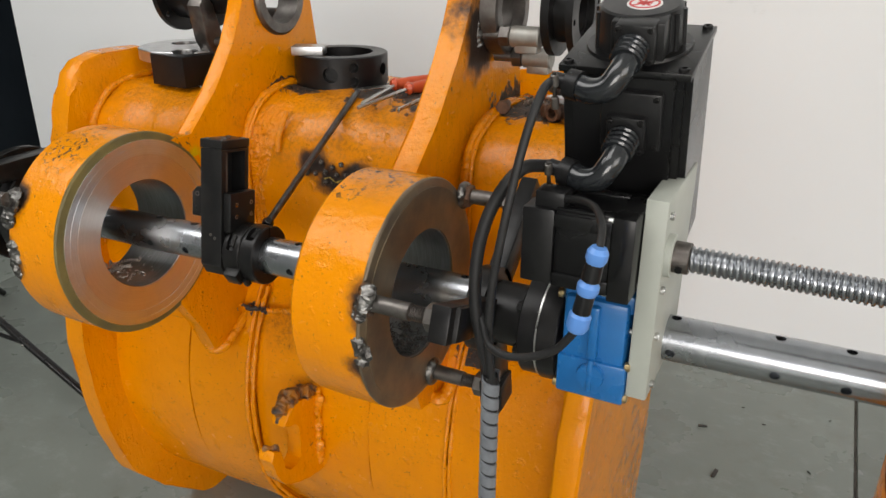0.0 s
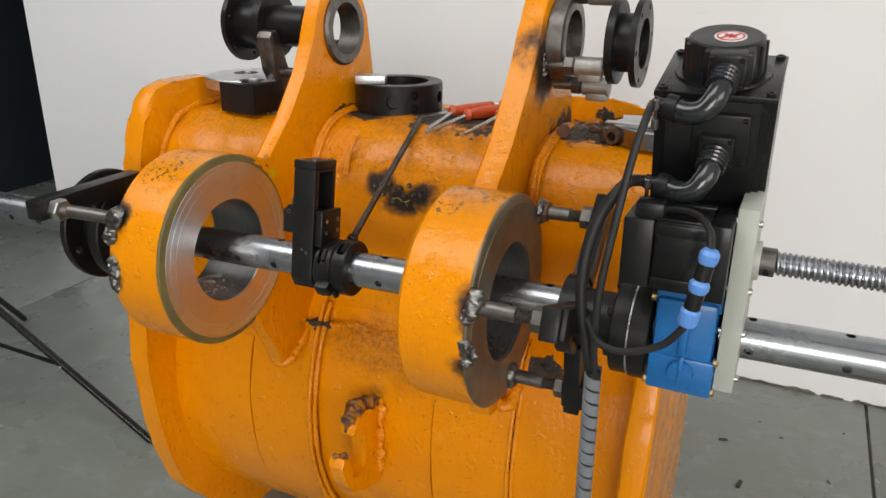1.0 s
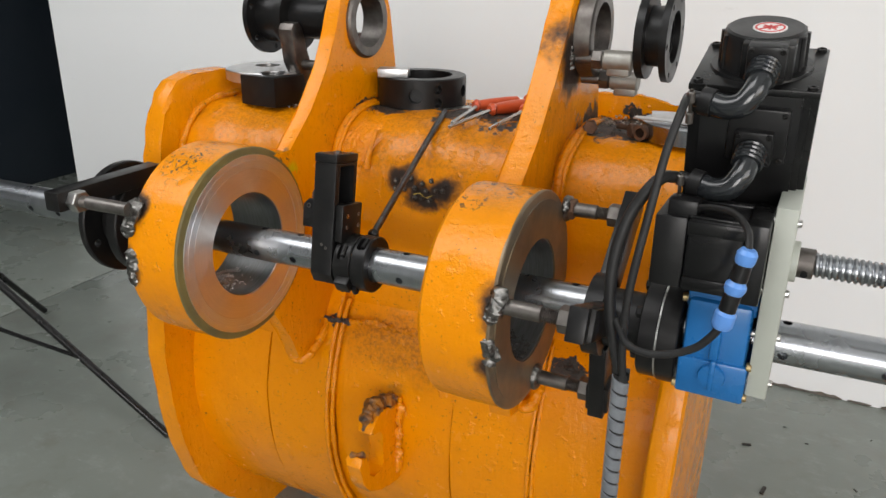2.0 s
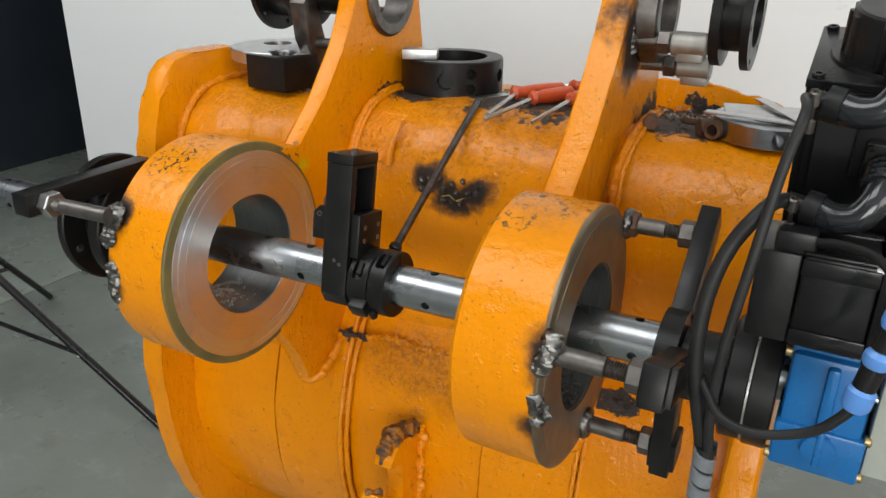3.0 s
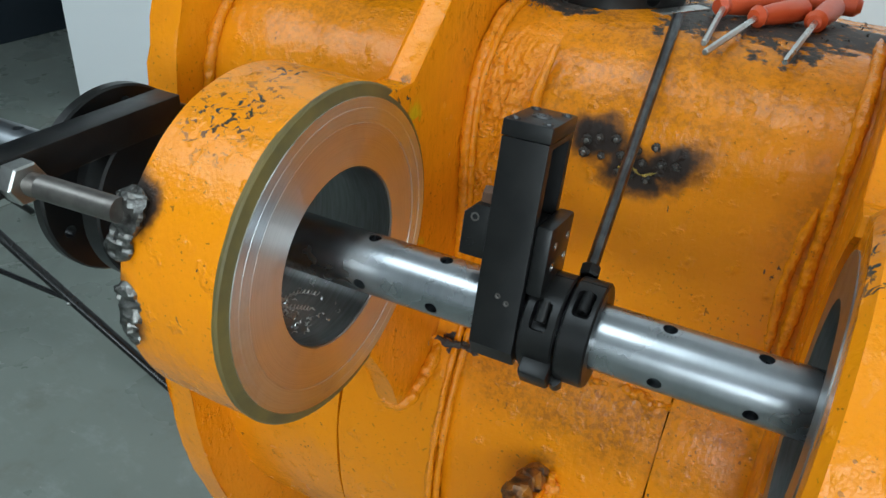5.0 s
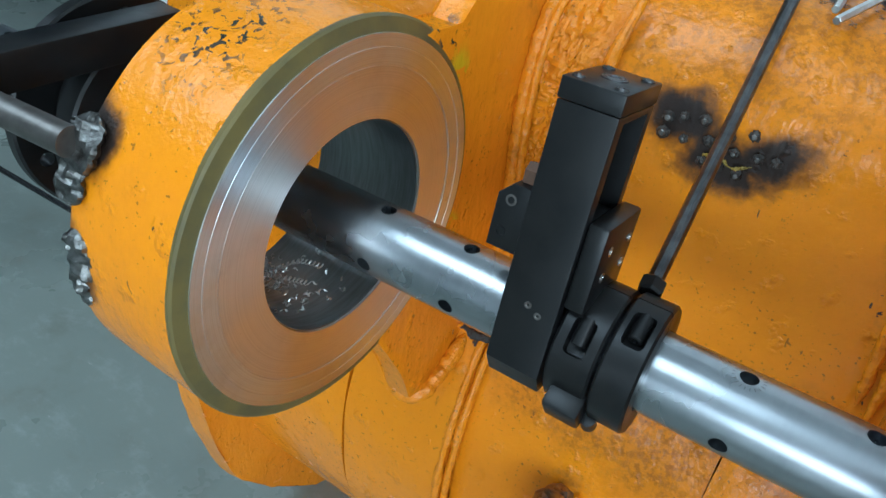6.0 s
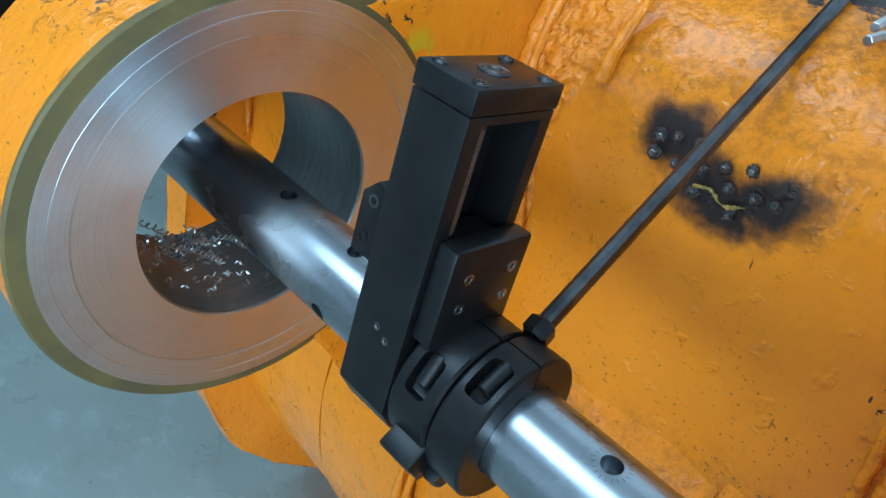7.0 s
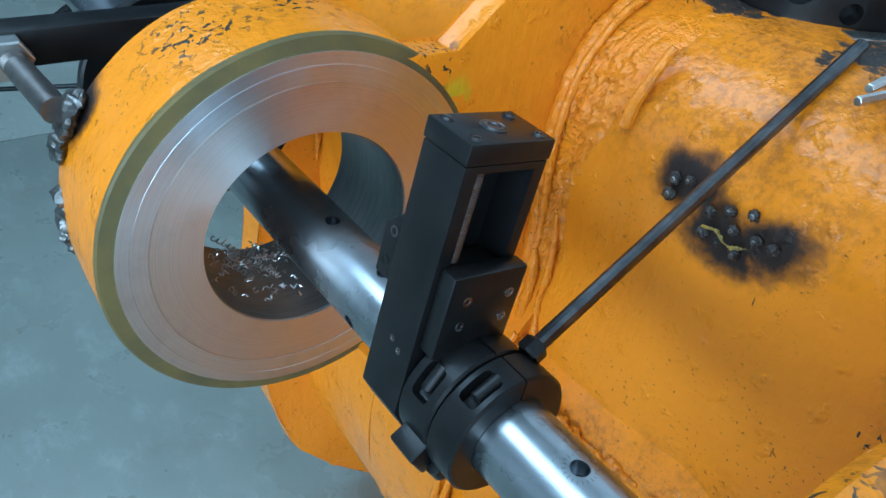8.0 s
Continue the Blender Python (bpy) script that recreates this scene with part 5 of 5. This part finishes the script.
for ob in (block, disc):
    holes = bmesh.new()
    for x, y, r in ((-0.634, 0.360, 0.024), (-0.562, 0.286, 0.023), (-0.556, 0.365, 0.017)):
        rod(holes, (x, y, 1.002), (x, y, 1.06), r, 28)
    cut(ob, [holes])

RX, RY = -0.325, 0.418
bm = bmesh.new()
lathe(bm, [(SEAT, 0.056), (SEAT, 0.080), (SEAT + 0.002, 0.082), (1.038, 0.082), (1.040, 0.080), (1.040, 0.056)], (RX, RY, 0), (0, 0, 1), 20, True)
rng = part("ring_body", bm, BLACK_OXIDE)
holes = bmesh.new()
for a, z, r in ((-70, 1.012, 0.013), (-42, 1.023, 0.008), (-42, 1.000, 0.008), (5, 1.015, 0.011), (190, 1.012, 0.012)):
    c, s = math.cos(radians(a)), math.sin(radians(a))
    rod(holes, (RX + 0.064 * c, RY + 0.064 * s, z), (RX + 0.12 * c, RY + 0.12 * s, z), r, 20)
cut(rng, [holes])
rng.name = "clamp_ring"
tagged(rng, "thick black steel ring with side holes lying on the bucket", "steel ring")
bm = bmesh.new()
box(bm, (-0.027, -0.018, 0), (0.027, 0.016, 0.015), 0.001, pose(-0.352, 0.362, 1.0405, 0, 0, 22))
tagged(part("steel_block", bm, ALUMINIUM), "small bright steel block on the black ring", "steel block")


def t_handle_key(p, q, r):
    """A hex key with a moulded grip: shaft from p to q, grip from q to r."""
    p, q, r = Vector(p), Vector(q), Vector(r)
    t = thing("hex_driver", "hex driver with an orange-red plastic grip and steel shaft", "screwdriver", "drivers on the bucket")
    b = bmesh.new()
    rod(b, p, q.lerp(r, 0.1), 0.0032, 6, 0.0005)
    part("shaft", b, BRIGHT, t)
    b = bmesh.new()
    ln = (r - q).length
    lathe(b, [(0, 0), (0, 0.007), (0.006, 0.011), (0.012, 0.0085), (ln * 0.35, 0.0105), (ln * 0.7, 0.0115), (ln - 0.006, 0.011), (ln, 0.006), (ln, 0)], q, r - q, 16)
    part("grip", b, RED_PLASTIC, t)
    return t


t_handle_key((-0.186, 0.250, 0.987), (-0.166, 0.365, 0.998), (-0.125, 0.435, 0.999))
t_handle_key((-0.192, 0.272, 0.989), (-0.205, 0.385, 0.998), (-0.145, 0.455, 0.999))
t_handle_key((-0.121, 0.262, 0.988), (-0.112, 0.385, 0.998), (-0.100, 0.47, 0.999))
t_handle_key((-0.185, 0.485, 0.998), (-0.150, 0.49, 0.998), (-0.075, 0.495, 0.998))
bm = bmesh.new()
box(bm, (-0.040, -0.009, 0), (0.030, 0.009, 0.005), 0.001, pose(-0.236, 0.385, SEAT, 0, 0, 60))
tagged(part("steel_strip", bm, BRIGHT), "short bright steel strip lying by the ring", "steel strip")


def hex_bolt(x, y, turn, r, ln):
    t = thing("hex_bolt", "rusty hexagon bolt lying on the bucket", "bolt", "bolts on the bucket")
    m = pose(x, y, SEAT + r * 0.87, 0, 0, turn)
    b = bmesh.new()
    hexagon(b, m @ Vector((0, 0, 0)), m @ Vector((0.010, 0, 0)), r)
    part("head", b, RUST, t)
    b = bmesh.new()
    rod(b, m @ Vector((0.010, 0, 0)), m @ Vector((ln, 0, 0)), r * 0.55, 14, 0.001)
    part("shank", b, RUST, t)


hex_bolt(0.026, 0.315, 100, 0.0115, 0.034)
hex_bolt(0.086, 0.322, 40, 0.0115, 0.045)
hex_bolt(0.115, 0.355, 170, 0.008, 0.06)
bm = bmesh.new()
lathe(bm, [(0, 0.0075), (0, 0.0115), (0.040, 0.0115), (0.040, 0.0075)], (0.105, 0.306, SEAT + 0.0115), (0.35, 1, 0), 24, True)
tagged(part("socket_sleeve", bm, RUST), "short brown steel sleeve lying on the bucket", "sleeve")
bm = bmesh.new()
lathe(bm, [(SEAT, 0.040), (SEAT, 0.074), (SEAT + 0.001, 0.075), (1.011, 0.075), (1.012, 0.074), (1.012, 0.040)], (0.172, 0.362, 0), (0, 0, 1), 64, True)
steel_ring = part("steel_ring", bm, STEEL)
holes = bmesh.new()
for a, r in ((-80, 0.007), (-50, 0.0085)):
    c, s = math.cos(radians(a)), math.sin(radians(a))
    rod(holes, (0.172 + 0.05 * c, 0.362 + 0.05 * s, 0.999), (0.172 + 0.1 * c, 0.362 + 0.1 * s, 0.999), r, 20)
cut(steel_ring, [holes])
tagged(steel_ring, "bright turned steel ring with side holes on the bucket", "steel ring")
for lo, hi, z, turn, x, y in (((-0.052, -0.035, 0), (0.052, 0.035, 0.002), 1.0125, 12, 0.158, 0.385), ((-0.075, -0.009, 0), (0.075, 0.009, 0.0025), 1.015, -4, 0.165, 0.325), ((-0.070, -0.008, 0), (0.070, 0.008, 0.0025), 1.018, 118, 0.176, 0.375)):
    bm = bmesh.new()
    box(bm, lo, hi, 0.0005, pose(x, y, z, 0, 0, turn))
    tagged(part("steel_rule", bm, ALUMINIUM), "thin bright metal strip lying on the steel ring", "ruler", "metal strips on the ring")

# ---- swarf ----
def swarf(name, label, spots, count, seed, shiny):
    """Loose chips: small curled slivers scattered over given discs."""
    rnd = random.Random(seed)
    b = bmesh.new()
    for k in range(count):
        x, y, z, rx, ry, follow = spots[k % len(spots)]
        a, d = rnd.uniform(0, 2 * math.pi), math.sqrt(rnd.random())
        px, py = x + rx * d * math.cos(a), y + ry * d * math.sin(a)
        pz = z
        if follow:
            pz = BZ - math.sqrt(max(0.0, follow * follow - py * py)) + 0.0015
        n, r, pitch = rnd.randint(5, 10), rnd.uniform(0.0009, 0.0024), rnd.uniform(0.0006, 0.0013)
        turn = Euler((rnd.uniform(0, 6), rnd.uniform(-0.4, 0.4), rnd.uniform(0, 6))).to_matrix()
        last = None
        for i in range(n):
            p = turn @ Vector((i * pitch, r * math.cos(i * 1.1), r * math.sin(i * 1.1))) + Vector((px, py, pz + r))
            w = turn @ Vector((0.0007, 0, 0.0003))
            cur = (b.verts.new(p - w), b.verts.new(p + w))
            if last:
                b.faces.new((last[0], last[1], cur[1], cur[0]))
            last = cur
    ob = part(name, b, BRIGHT if shiny else CHAR)
    return tagged(ob, label, "swarf", kind="stuff")


swarf("swarf", "curled steel chips lying in the bore", [(-0.45, -0.010, 0, 0.045, 0.050, 0.079), (-0.47, -0.02, 0, 0.02, 0.03, 0.079)], 95, 1, True)
swarf("swarf", "dark steel chips heaped in the bore", [(0.02, -0.005, 0, 0.035, 0.04, 0.079)], 260, 2, False)
swarf("swarf", "bright steel chips on the bucket top", [(0.04, 0.43, SEAT, 0.05, 0.05, 0), (0.02, 0.40, SEAT, 0.02, 0.05, 0), (-0.54, 0.275, SEAT, 0.04, 0.02, 0)], 130, 3, True)
swarf("swarf", "dark chips and grit on the bucket top", [(0.07, 0.41, SEAT, 0.10, 0.09, 0), (-0.37, 0.36, SEAT, 0.05, 0.07, 0), (-0.16, 0.42, SEAT, 0.10, 0.10, 0), (-0.58, 0.33, SEAT, 0.10, 0.08, 0)], 420, 4, False)

# long springy curls among the chips in the turned bore
bm = bmesh.new()
for k, line in enumerate(([(-0.478, -0.045, 0.789), (-0.462, -0.030, 0.781), (-0.452, -0.040, 0.786), (-0.440, -0.020, 0.778), (-0.425, -0.012, 0.777)],
                          [(-0.470, -0.012, 0.776), (-0.455, -0.020, 0.778), (-0.450, 0.004, 0.776), (-0.432, 0.010, 0.777)],
                          [(-0.440, -0.046, 0.790), (-0.428, -0.034, 0.782), (-0.420, -0.040, 0.786)])):
    way = spline(line, 40)
    tube(bm, [p + 0.0021 * Vector((0.3 * math.sin(i * 0.9), math.cos(i * 0.9), math.sin(i * 0.9))) for i, p in enumerate(way)], 0.00055, 5, 0)
tagged(part("swarf", bm, BRIGHT), "long curled steel shavings lying in the bore", "swarf", kind="stuff")

# ---- tripod stand behind the bucket's end ----
stand = thing("tripod_stand", "folding black steel tripod stand on the floor", "stand")
HUB = Vector((-1.80, 0.275, 0.60))
K1 = Vector((-1.347, 0.369, 0.20))
bm = bmesh.new()
rod(bm, (HUB.x, HUB.y, 0.18), (HUB.x, HUB.y, 0.80), 0.012, 16)
part("post", bm, BLACK_PAINT, stand)
for foot in ((-1.111, 0.418, 0.006), (-2.095, 0.790, 0.006), (-2.25, -0.30, 0.006)):
    F = Vector(foot)
    bm = bmesh.new()
    rod(bm, HUB, F, 0.0105, 14, 0.002)
    leg = part("leg", bm, BLACK_PAINT, stand)
    mid = HUB.lerp(F, 0.66)
    bm = bmesh.new()
    rod(bm, mid, (HUB.x, HUB.y, 0.30), 0.006, 10)
    part("brace", bm, BLACK_PAINT, leg)
    bm = bmesh.new()
    bmesh.ops.create_icosphere(bm, subdivisions=2, radius=0.004)
    for v in bm.verts:
        v.co += mid + Vector((0, -0.012, 0))
    part("rivet", bm, BRIGHT, leg)

# ---- litter on the floor ----
for x, y, a, s in ((0.313, 1.118, 20, 0.012), (0.372, 0.93, 80, 0.016), (0.58, 1.04, 130, 0.006), (0.46, 1.20, 10, 0.005), (0.62, 1.30, 60, 0.005), (0.40, 1.26, 30, 0.004)):
    bm = bmesh.new()
    box(bm, (-s, -s * 0.3, 0), (s, s * 0.3, s * 0.35), s * 0.1, pose(x, y, 0.0005, 0, 0, a))
    tagged(part("metal_scrap", bm, CHAR), "small dark scrap of metal on the floor", "scrap", "scraps on the floor")

for ob in (holder, collar):
    ob.matrix_world = SKEW
